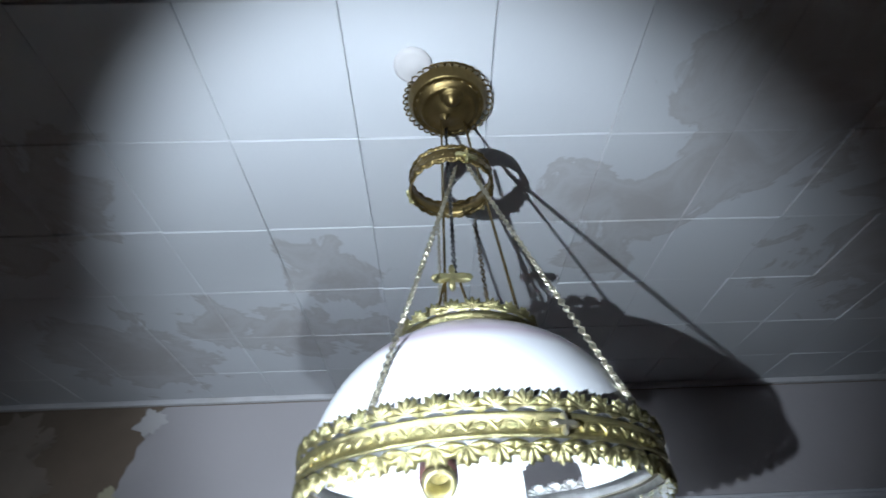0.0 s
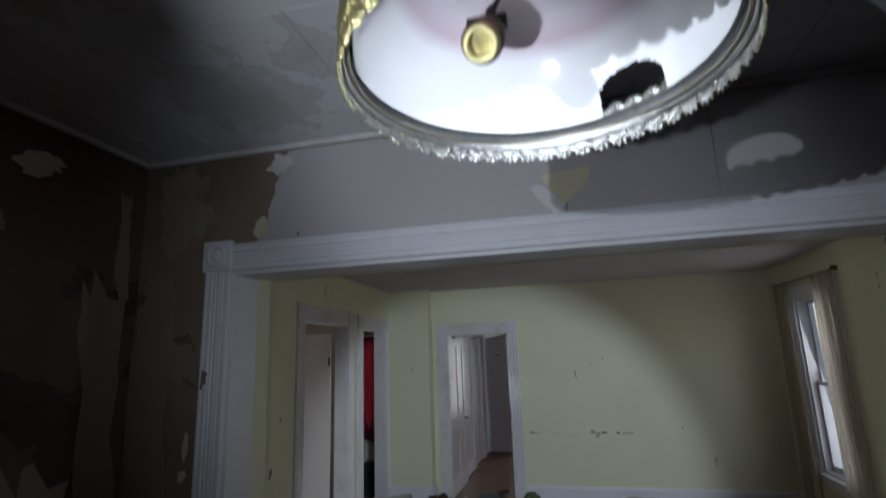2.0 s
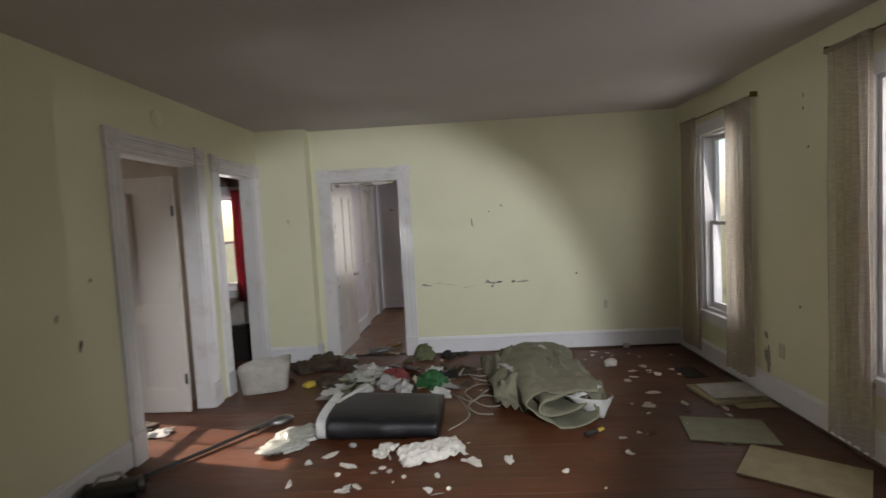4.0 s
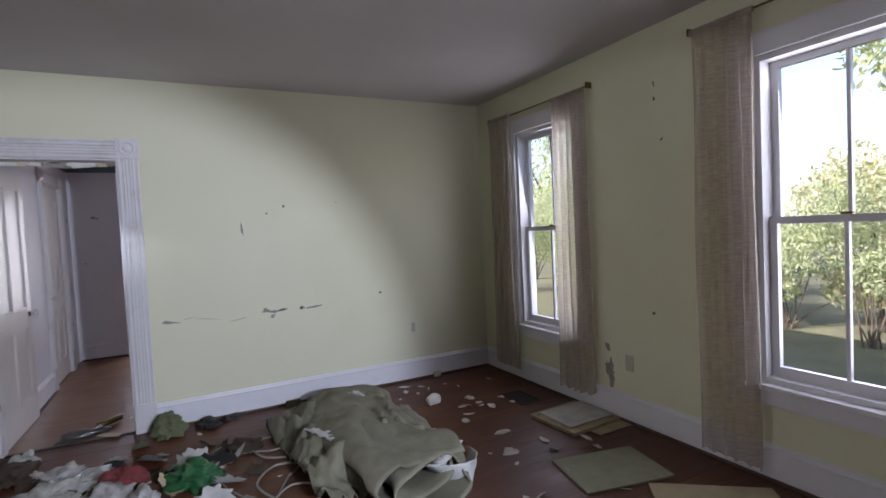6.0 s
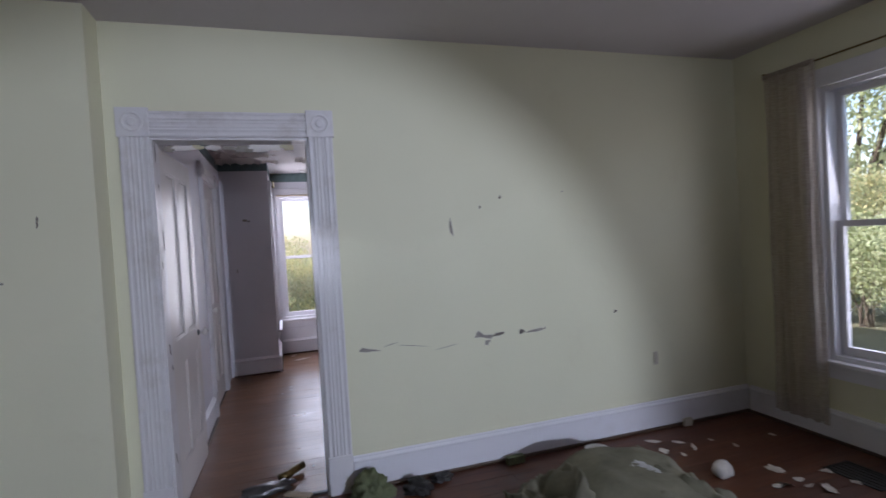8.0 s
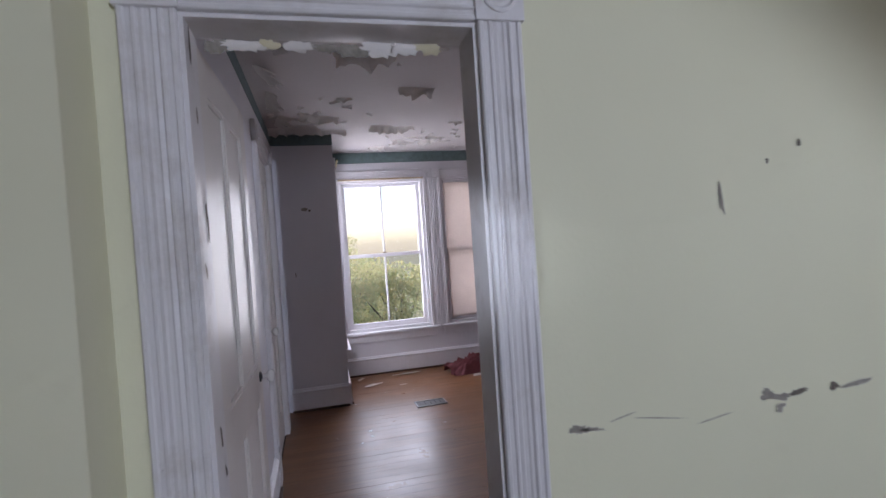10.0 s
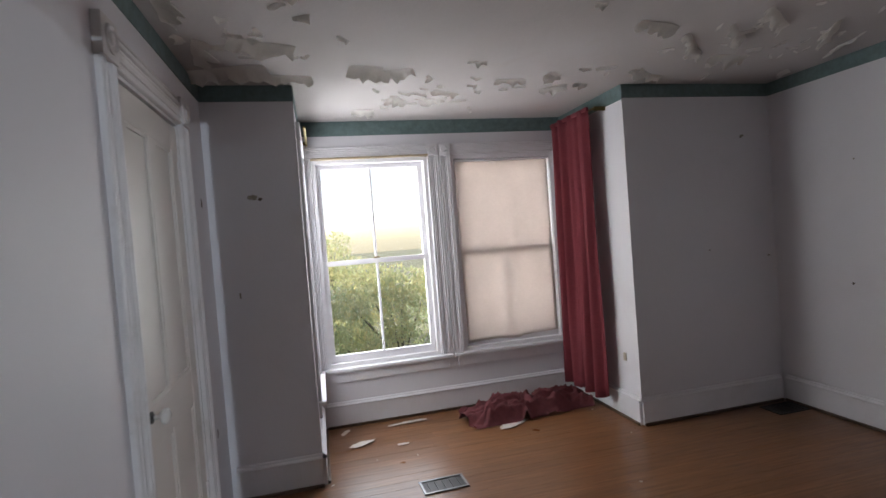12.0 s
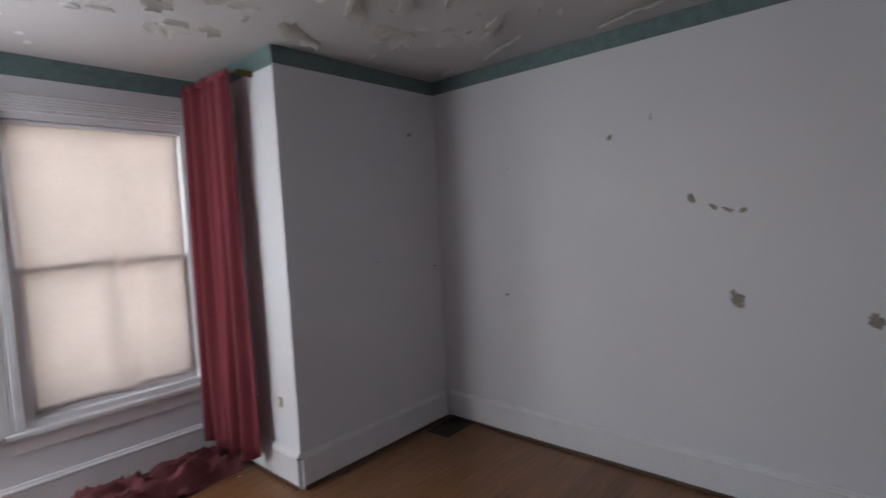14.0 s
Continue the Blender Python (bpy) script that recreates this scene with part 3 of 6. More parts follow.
wall("wall_living_north", "scarred pale yellow plaster wall with a doorway", MAT["wall_yellow"], "y", 7.29, 7.36, -2.36, 2.60, 0, 2.80, holes=[FAR_DOOR])
wall("wall_front_south", "lilac plaster wall around the doorway", MAT["wall_lilac"], "y", 7.36, 7.43, -2.36, 2.65, 0, 2.80, holes=[FAR_DOOR])
wall("wall_front_west", "lilac plaster wall with a closet door", MAT["wall_lilac"], "x", -1.61, -1.49, 7.43, 10.46, 0, 2.80, holes=[CLOSET])
wall("wall_front_east", "lilac plaster wall with nail scars", MAT["wall_lilac"], "x", 2.50, 2.65, 7.43, 10.60, 0, 2.80)
wall("wall_front_north_1", "lilac plaster wall beside the bay", MAT["wall_lilac"], "y", 10.46, 10.60, -1.61, -1.12, 0, 2.80)
wall("wall_front_north_2", "lilac plaster wall beside the bay", MAT["wall_lilac"], "y", 10.46, 10.60, 1.40, 2.50, 0, 2.80)
wall("wall_bay_west", "lilac side wall of the bay", MAT["wall_lilac"], "x", -1.12, -0.97, 10.46, 11.55, 0, 2.80, holes=[BAY_SIDE])
wall("wall_bay_east", "lilac side wall of the bay", MAT["wall_lilac"], "x", 1.25, 1.40, 10.46, 11.55, 0, 2.80, holes=[BAY_SIDE_E])
wall("wall_bay_north", "lilac wall under and over two bay windows", MAT["wall_lilac"], "y", 11.40, 11.55, -0.97, 1.25, 0, 2.80, holes=[BAY_A, BAY_B])
# the hall and the back room behind the two doorways, and the closet
HALL_WIN, BACK_WIN = (5.28, 5.94, 0.72, 2.02), (-3.44, -2.80, 0.74, 2.04)
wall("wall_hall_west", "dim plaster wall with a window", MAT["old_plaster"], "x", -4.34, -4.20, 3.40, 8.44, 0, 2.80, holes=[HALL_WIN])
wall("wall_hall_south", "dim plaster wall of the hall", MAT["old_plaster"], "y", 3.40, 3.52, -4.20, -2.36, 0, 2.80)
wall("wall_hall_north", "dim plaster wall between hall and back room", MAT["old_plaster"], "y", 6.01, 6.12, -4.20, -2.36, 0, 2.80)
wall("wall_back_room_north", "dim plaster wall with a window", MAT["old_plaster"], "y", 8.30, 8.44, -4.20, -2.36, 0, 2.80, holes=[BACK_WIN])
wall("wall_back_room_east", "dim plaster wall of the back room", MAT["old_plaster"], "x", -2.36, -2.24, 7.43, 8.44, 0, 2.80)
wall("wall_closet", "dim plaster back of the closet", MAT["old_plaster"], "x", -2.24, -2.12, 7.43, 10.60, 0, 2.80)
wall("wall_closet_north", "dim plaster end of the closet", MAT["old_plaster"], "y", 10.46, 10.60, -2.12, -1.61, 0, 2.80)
solid("chimney_breast", box(-2.22, -1.66, 7.10, 7.29, 0, 2.64), MAT["wall_yellow"], "pale yellow plastered chimney breast in the corner", "chimney breast", "structure")

# ---- floors and ceilings ----
FLOOR_LIVING = solid("floor_living", box(-2.36, 2.6, 2.67, 7.33, -0.20, -0.018), MAT["black"], "worn red-brown board floor strewn with litter", "floor", "structure")
FLOOR_FRONT = solid("floor_front", box(-1.61, 2.65, 7.33, 11.55, -0.20, -0.018), MAT["black"], "worn brown board floor of the front room", "floor", "structure")
solid("floor_dining", box(-1.76, 2.6, -2.12, 2.67, -0.20, 0), MAT["floor_red"], "worn brown wooden floor of the dining room", "floor", "structure")
solid("floor_back_rooms", box(-4.34, -2.36, 3.40, 8.44, -0.20, 0), MAT["floor_red"], "worn brown wooden floor of the back rooms", "floor", "structure")
solid("floor_closet", box(-2.24, -1.61, 7.43, 10.60, -0.20, 0), MAT["floor_brown"], "worn brown wooden closet floor", "floor", "structure")


def tile_ceiling():
    bm = bmesh.new()
    add_box(bm, -1.64, 2.45, -2.0, 2.39, CEIL + 0.006, 2.78)
    rng = random.Random(4)
    px, py, gap, edge = 0.231, 0.254, 0.0005, 0.0019
    for i in range(-6, 11):
        for j in range(-13, 6):
            x0, x1 = max(-1.64, -0.313 + i * px), min(2.45, -0.313 + (i + 1) * px)
            y0, y1 = max(-2.0, 1.140 + j * py), min(2.39, 1.140 + (j + 1) * py)
            if x1 - x0 < 0.02 or y1 - y0 < 0.02:
                continue
            z, tilt, lean = CEIL + rng.uniform(-0.0008, 0.0008), rng.uniform(-0.0014, 0.0014), rng.uniform(-0.0014, 0.0014)
            top = [bm.verts.new((x, y, CEIL + 0.007)) for x, y in ((x0 + gap, y0 + gap), (x1 - gap, y0 + gap), (x1 - gap, y1 - gap), (x0 + gap, y1 - gap))]
            mid = [bm.verts.new((v.co.x, v.co.y, z + 0.0022)) for v in top]
            low = [bm.verts.new((x, y, z + tilt * sx + lean * sy)) for x, y, sx, sy in ((x0 + edge, y0 + edge, -1, -1), (x1 - edge, y0 + edge, 1, -1), (x1 - edge, y1 - edge, 1, 1), (x0 + edge, y1 - edge, -1, 1))]
            for k in range(4):
                bm.faces.new((top[k], top[(k + 1) % 4], mid[(k + 1) % 4], mid[k]))
                bm.faces.new((mid[k], mid[(k + 1) % 4], low[(k + 1) % 4], low[k]))
            bm.faces.new(low)
    return bm


solid("ceiling_dining", tile_ceiling(), MAT["tile"], "white square tile ceiling with brown leak stains", "ceiling", "structure")
solid("ceiling_living", box(-2.22, 2.45, 2.67, 7.29, CEIL, 2.78), MAT["ceiling_plain"], "greyish papered ceiling", "ceiling", "structure")
solid("ceiling_front", box(-1.49, 2.50, 7.43, 10.46, CEIL_3, 2.78), MAT["ceiling_peel"], "white ceiling with peeling paint", "ceiling", "structure")
solid("ceiling_bay", box(-0.97, 1.25, 10.46, 11.40, CEIL_3, 2.78), MAT["ceiling_peel"], "white bay ceiling with peeling paint", "ceiling", "structure")
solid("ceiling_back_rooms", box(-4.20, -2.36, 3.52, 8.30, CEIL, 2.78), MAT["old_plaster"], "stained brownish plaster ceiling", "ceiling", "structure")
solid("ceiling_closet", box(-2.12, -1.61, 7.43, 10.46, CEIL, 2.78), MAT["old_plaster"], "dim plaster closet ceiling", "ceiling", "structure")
solid("roof_slab", box(-4.5, 2.8, -2.3, 11.7, 2.81, 2.95), MAT["outside_wood"], "plain slab over the rooms", "roof", "structure")

# ceiling mouldings of the dining room
for nm, bm in (("trim_1", box(-1.615, 2.45, 2.365, 2.389, CEIL - 0.022, CEIL - 0.001, 0.006)), ("trim_2", box(-1.639, -1.615, -2.0, 2.389, CEIL - 0.022, CEIL - 0.001, 0.006))):
    solid(nm, bm, MAT["trim_worn"], "thin white ceiling moulding", "moulding", "structure")
# teal paper border round the front room
for nm, bm in (("trim_3", box(-1.486, -0.97, 10.455, 10.459, 2.325, CEIL_3 - 0.001)), ("trim_4", box(1.25, 2.496, 10.455, 10.459, 2.325, CEIL_3 - 0.001)),
               ("trim_5", box(2.495, 2.499, 7.44, 10.454, 2.325, CEIL_3 - 0.001)), ("trim_6", box(-1.489, -1.485, 7.44, 10.454, 2.325, CEIL_3 - 0.001)),
               ("trim_7", box(-0.965, 1.245, 11.395, 11.399, 2.305, CEIL_3 - 0.001)), ("trim_8", box(-0.969, -0.965, 10.46, 11.394, 2.315, CEIL_3 - 0.001)),
               ("trim_9", box(1.245, 1.249, 10.46, 11.394, 2.315, CEIL_3 - 0.001))):
    solid(nm, bm, MAT["teal"], "dull teal wallpaper border under the ceiling", "border", "structure")

# ---- openings ----
d = thing("door_1", "white fluted casing of the wide opening", "door casing", facing("-y", 2.39), kind="structure")
casing(d, OPEN[0], OPEN[1], OPEN[3], 0.11, material="trim_white", block=0.125)
lining(d, OPEN[0], OPEN[1], OPEN[3], 0.16, "trim_white", 0.014)
d = thing("door_2", "worn white fluted casing of the front room doorway", "door casing", facing("-y", 7.29), kind="structure")
casing(d, FAR_DOOR[0], FAR_DOOR[1], FAR_DOOR[3], 0.135, material="trim_worn", block=0.15)
lining(d, FAR_DOOR[0], FAR_DOOR[1], FAR_DOOR[3], 0.14, "trim_worn")
d = thing("door_3", "white casing of an open doorway to the hall", "door casing", facing("+x", -2.22), kind="structure")
casing(d, DOOR_A[0], DOOR_A[1], DOOR_A[3], 0.135, material="trim_worn", block=0.15)
lining(d, DOOR_A[0], DOOR_A[1], DOOR_A[3], 0.14, "trim_worn")
d = thing("door_4", "white casing of a doorway to the back room", "door casing", facing("+x", -2.22), kind="structure")
casing(d, DOOR_B[0], DOOR_B[1], DOOR_B[3], 0.135, material="trim_worn", block=0.15)
lining(d, DOOR_B[0], DOOR_B[1], DOOR_B[3], 0.14, "trim_worn")
d = thing("door_5", "white fluted casing of the closet door", "door casing", facing("+x", -1.49), kind="structure")
casing(d, CLOSET[0], CLOSET[1], CLOSET[3], 0.12, material="trim_worn", block=0.13)
lining(d, CLOSET[0], CLOSET[1], CLOSET[3], 0.12, "trim_worn")

sash_window("window_1", "white two-over-two sash window with a bushy view", "-x", 2.45, *WIN_1)
sash_window("window_2", "white two-over-two sash window beside a sheer curtain", "-x", 2.45, *WIN_2)
sash_window("window_3", "white two-over-two bay window looking on shrubs", "-y", 11.40, *BAY_A, case=0.07, full_case=False)
sash_window("window_4", "white bay window behind a drawn cream blind", "-y", 11.40, *BAY_B, case=0.07, full_case=False)
sash_window("window_5", "white narrow side window of the bay", "+x", -0.97, *BAY_SIDE, case=0.06)
sash_window("window_6", "white side bay window behind a red curtain", "-x", 1.25, *BAY_SIDE_E, case=0.06)
sash_window("window_7", "white sash window of the hall", "+x", -4.20, *HALL_WIN)
sash_window("window_8", "white sash window of the back room", "-y", 8.30, *BACK_WIN)
d = thing("trim_10", "white fluted mullion casing between the bay windows", "casing", facing("-y", 11.40), kind="structure")
for x in (0.032, 0.133):
    part("side_casing", fluted(1.65, 0.095), MAT["trim_white"], d, m=pose(x, 0, 0.47))
    part("corner_block", corner_block(0.097), MAT["trim_white"], d, m=pose(x - 0.001, 0, 2.12))
part("side_casing", fluted(1.65, 0.062), MAT["trim_white"], d, m=pose(-0.965, 0, 0.47))
part("side_casing", fluted(1.65, 0.062), MAT["trim_white"], d, m=pose(1.165, 0, 0.47))
for x0, x1 in ((-0.965, 0.03), (0.232, 1.24)):
    h = fluted(x1 - x0, 0.095)
    h.transform(pose(0, 0, 0, 0, -90, 0))
    part("head_casing", h, MAT["trim_white"], d, m=pose(x1, 0, 2.122))

for nm, way, at, a0, a1 in (("baseboard_1", "-y", 7.29, -0.52, 2.45), ("baseboard_2", "-x", 2.45, 2.67, 7.25), ("baseboard_3", "+x", -2.22, 2.67, 4.70),
                            ("baseboard_4", "-y", 7.10, -2.19, -1.66), ("baseboard_5", "-y", 10.46, 1.25, 2.46), ("baseboard_6", "-x", 2.50, 7.43, 10.42),
                            ("baseboard_7", "-y", 10.46, -1.46, -0.97), ("baseboard_8", "+x", -1.49, 7.43, 9.02), ("baseboard_9", "-y", 11.40, -0.93, 1.21),
                            ("baseboard_10", "-x", 1.25, 10.46, 11.36), ("baseboard_11", "+x", -0.97, 10.46, 11.36), ("baseboard_12", "+x", -1.66, 7.10, 7.27)):
    baseboard(nm, way, at, a0, a1)

# ---- doors ----
leaf = thing("door_leaf", "glossy cream four-panel door, open against the wall", "door", pose(-1.452, 7.447, 0.008, 0, 0, 88.6))
panel_door(leaf, 0.785, 2.02)
door_knob(leaf, 0.72, 0.88, 0.035)
leaf_2 = thing("door_leaf", "white panelled closet door, shut", "door", pose(-1.497, CLOSET[0] + 0.014, 0.008, 0, 0, 90))
panel_door(leaf_2, CLOSET[1] - CLOSET[0] - 0.028, 2.05)
door_knob(leaf_2, 0.085, 0.90, 0.035, (0,))
for z in (0.28, 1.80):
    part("hinge", box(0.745, 0.764, -0.006, 0.004, z, z + 0.09, 0.002), MAT["trim_worn"], leaf_2, "painted butt hinge")
leaf_3 = thing("door_leaf", "dingy white panelled door standing open to the hall", "door", pose(-2.37, DOOR_A[1] - 0.075, 0.008, 0, 0, 178))
panel_door(leaf_3, 0.92, 2.04)
for z in (0.25, 1.70):
    part("hinge", box(0.0, 0.018, 0.030, 0.042, z, z + 0.09, 0.002), MAT["black"], leaf_3, "dark butt hinge")

# ---- the hanging lamp ----
LX, LY = 0.086, 1.10


def palmette(radius, high, wide, down=False, thick=0.0012, lobes=7):
    """One embossed, lobed leaf of a pierced crown, at angle 0 on a ring; its back is of the second material."""
    bm = bmesh.new()
    fronts, backs = [], []
    n = lobes * 4
    for ring_at in (0.0, 0.34, 0.70, 1.0):
        front, back = [], []
        for i in range(n + 1):
            t = -1.92 + 3.84 * i / n
            wave = math.cos(2 * math.pi * lobes * (i / n) + math.pi)
            r = ring_at * (1.0 + 0.13 * wave * ring_at)
            u, v = 0.5 * wide * r * math.sin(t), high * (0.36 + 0.66 * r * math.cos(t))
            out = 0.0030 * math.sin(math.pi * min(1.0, ring_at * 0.9 + 0.1)) + 0.0013 * wave * ring_at + 0.0012 * ring_at
            z = -v if down else v
            front.append(bm.verts.new((radius + out, u, z)))
            back.append(bm.verts.new((radius + out - thick, u, z)))
        fronts.append(front)
        backs.append(back)
    for j in range(3):
        for i in range(n):
            bm.faces.new((fronts[j][i], fronts[j][i + 1], fronts[j + 1][i + 1], fronts[j + 1][i]))
            bm.faces.new((backs[j][i], backs[j + 1][i], backs[j + 1][i + 1], backs[j][i + 1])).material_index = 1
    for i in range(n):
        bm.faces.new((fronts[3][i], fronts[3][i + 1], backs[3][i + 1], backs[3][i]))
    bmesh.ops.remove_doubles(bm, verts=bm.verts[:], dist=1e-7)
    return bm


def crown_of(parent, name, radius, z, count, high, mat, down=False, inner=None):
    """Each small leaf of a crown as a part of its own, all on one mesh."""
    me = mesh_of(name, palmette(radius, high, 2 * math.pi * radius / count * 1.16, down), mat, True)
    me.materials.append(inner or mat)
    for k in range(count):
        ob = new(name, me)
        ob.parent = parent
        ob.matrix_basis = pose(0, 0, z, 0, 0, 360.0 * (k + 0.5) / count)


def scrolls(radius, z, count, high):
    """Raised S-shaped scrolls between the beads of an embossed band."""
    bm = bmesh.new()
    step = 2 * math.pi / count
    for k in range(count):
        for side in (1, -1):
            line = []
            for i in range(7):
                w = i / 6
                a = step * (k + 0.5 + side * 0.10 + 0.30 * (w - 0.5))
                line.append((radius * math.cos(a), radius * math.sin(a), z + side * high * 0.5 * math.sin(2.6 * (w - 0.5))))
            tube(line, [0.0006, 0.0010, 0.0013, 0.0014, 0.0013, 0.0010, 0.0006], 5, bm)
    return bm


def cross_clip(size, thick=0.006):
    """A four-lobed ornamental clip, its face towards -y."""
    bm = bmesh.new()
    ring = []
    for i in range(32):
        a = 2 * math.pi * i / 32
        r = size * (0.62 + 0.38 * math.cos(4 * a)) * (1.25 if abs(math.cos(a)) > 0.7 else 0.9)
        ring.append((r * math.cos(a), r * math.sin(a)))
    rows = []
    for y, k in ((0.0, 0.94), (-thick, 1.0), (-thick * 1.6, 0.72)):
        rows.append([bm.verts.new((x * k, y, z * k)) for x, z in ring])
    for a, b in zip(rows, rows[1:]):
        for i in range(32):
            bm.faces.new((a[i], a[(i + 1) % 32], b[(i + 1) % 32], b[i]))
    bm.faces.new(rows[0])
    bm.faces.new(rows[-1])
    return bm


def beads(radius, z, count, size):
    bm = bmesh.new()
    for k in range(count):
        a = 2 * math.pi * k / count
        bmesh.ops.create_icosphere(bm, subdivisions=1, radius=size, matrix=pose(radius * math.cos(a), radius * math.sin(a), z) @ pose(0, 0, 0, 0, 0, math.degrees(a)) @ Matrix.Diagonal((0.6, 1.5, 1, 1)))
    return bm


def chain(a, b, link=0.0082, wire=0.00105, width=0.0027):
    """A twisted chain of oval links from a to b, with a little sag."""
    a, b = Vector(a), Vector(b)
    bm = bmesh.new()
    way = b - a
    count = max(2, int(way.length / (link * 0.62)))
    turn = way.to_track_quat("Z", "Y").to_matrix().to_4x4()
    for i in range(count):
        u = (i + 0.5) / count
        m = Matrix.Translation(a + way * u - Vector((0, 0, 0.010 * way.length * 4 * u * (1 - u)))) @ turn @ pose(0, 0, 0, 0, 0, 90 * (i % 2) + 20 + 3 * i)
        loop = [m @ Vector((width * math.cos(t), 0, link * 0.5 * math.sin(t))) for t in (2 * math.pi * k / 10 for k in range(10))]
        tube(loop, wire, 5, bm, True)
    return bm


hl = thing("hanging_lamp", "ornate brass hanging lamp with a white milk glass dome", "lamp", pose(LX, LY, 0))


def dome():
    prof = []
    for i in range(61):
        a = radians(4 + 60 * i / 60)
        prof.append((0.1815 * math.cos(a) ** 0.92, 2.046 + 0.166 * math.sin(a)))
    inner = [(r - 0.004, z - 0.002) for r, z in reversed(prof)]
    bm = lathe(prof + inner, 220)
    gone = []
    for f in bm.faces:
        c = f.calc_center_median()
        a = math.degrees(math.atan2(c.y, c.x)) - 52
        if (a / 14.0) ** 2 + (max(0.0, c.z - 2.080) / 0.026) ** 2 < 1 and c.z < 2.13:
            gone.append(f)
    bmesh.ops.delete(bm, geom=gone, context="FACES")
    return bm


part("dome_shade", dome(), MAT["milk"], hl, "white milk glass dome, pink banded, with a notch", True)
band = part("rim_band", lathe([(0.1862, 2.0375), (0.1885, 2.0370), (0.1898, 2.0388), (0.1886, 2.0408), (0.1874, 2.0420), (0.1880, 2.0470), (0.1874, 2.0520), (0.1886, 2.0532), (0.1898, 2.0552), (0.1885, 2.0570), (0.1862, 2.0565), (0.1862, 2.0375)], 128), MAT["brass"], hl, "embossed brass rim band", True)
# leaf backs and inner band carry the torchlight in their paler colour
crown_of(band, "scallop", 0.187, 2.0535, 50, 0.0205, MAT["brass"], False, MAT["brass_lit"])
crown_of(band, "scallop", 0.187, 2.0405, 50, 0.0215, MAT["brass"], True, MAT["brass_lit"])
part("beading", beads(0.1880, 2.047, 50, 0.0034), MAT["brass"], band)
part("scrollwork", scrolls(0.1880, 2.047, 50, 0.0072), MAT["brass"], band)
part("inner_band", lathe([(0.1858, 2.034), (0.1858, 2.060), (0.1848, 2.060), (0.1842, 2.047), (0.1848, 2.034), (0.1858, 2.034)], 96), MAT["brass_lit"], band, "inner face of the band, silvery colour for torchlight", True)
part("inner_lip", lathe([(0.1840, 2.0415), (0.1840, 2.0445), (0.1800, 2.0445), (0.1800, 2.0420), (0.1840, 2.0415)], 96), MAT["brass_pale"], band, "", True)
for a in (-74, 46, 166):
    part("clasp", cross_clip(0.0105, 0.004), MAT["brass_pale"], band, "worn four-lobed clasp", False, pose(0.1885 * math.cos(radians(a)), 0.1885 * math.sin(radians(a)), 2.047, 0, 0, a + 90))
crown = part("crown_ring", lathe([(0.078, 2.186), (0.086, 2.186), (0.088, 2.190), (0.0845, 2.193), (0.0850, 2.1965), (0.0845, 2.200), (0.087, 2.204), (0.078, 2.204), (0.078, 2.186)], 64), MAT["brass"], hl, "brass crown ring on the dome", True)
crown_of(crown, "scallop", 0.0835, 2.201, 22, 0.0205, MAT["brass"], False, MAT["brass_pale"])
part("beading", beads(0.0852, 2.1965, 26, 0.003), MAT["brass"], crown)
ring = part("upper_ring", lathe([(0.0595, 2.4605), (0.0615, 2.460), (0.0625, 2.4625), (0.0612, 2.466), (0.0612, 2.474), (0.0625, 2.4775), (0.0615, 2.480), (0.0595, 2.4795), (0.0595, 2.4605)], 56), MAT["brass_dark"], hl, "dark brass ring that spreads the chains", True, pose(-0.010, -0.018, -0.004))
crown_of(ring, "scallop", 0.0605, 2.4770, 22, 0.0110, MAT["brass_dark"])
crown_of(ring, "scallop", 0.0605, 2.4630, 22, 0.0110, MAT["brass_dark"], True)
part("beading", beads(0.0615, 2.470, 28, 0.0019), MAT["brass_dark"], ring)
for a in (-72, 40, 160):
    part("ring_clasp", cross_clip(0.014, 0.004), MAT["brass"], ring, "four-lobed brass chain clip", False, pose(0.0625 * math.cos(radians(a)), 0.0625 * math.sin(radians(a)), 2.463, 0, 0, a + 90))
CAN = pose(-0.008, -0.046, 0)
can = part("ceiling_canopy", lathe([(0.003, 2.594), (0.012, 2.595), (0.018, 2.600), (0.026, 2.601), (0.030, 2.603), (0.040, 2.605), (0.0425, 2.603), (0.0455, 2.606), (0.050, 2.612), (0.0565, 2.614), (0.058, 2.612), (0.060, 2.616), (0.066, 2.626), (0.068, 2.639), (0.002, 2.6395)], 64), MAT["brass_dark"], hl, "embossed dark brass ceiling canopy", True, CAN)
lace = bmesh.new()
for k in range(36):
    m = pose(0, 0, 2.630, 0, 0, 10.0 * k) @ pose(0.0690, 0, 0, 0, 30, 26)
    tube([m @ Vector((0.0068 * math.cos(t), 0.0058 * math.sin(t), 0)) for t in (2 * math.pi * q / 10 for q in range(10))], 0.0013, 5, lace, True)
part("canopy_lace", lace, MAT["brass_dark"], can, "pierced looped edging")
part("beading", beads(0.0535, 2.6125, 22, 0.0026), MAT["brass_dark"], can)
for x, y, r in ((0.004, -0.018, 0.013), (-0.006, 0.012, 0.009)):
    part("boss", lathe([(r * 1.5, 0.004), (r * 1.35, -0.003), (r * 1.05, -0.001), (r, -0.006), (r * 0.5, -0.010), (r * 0.3, -0.014), (0.0005, -0.015)], 20), MAT["brass_dark"], can, "", True, pose(x, y - 0.008, 2.602))
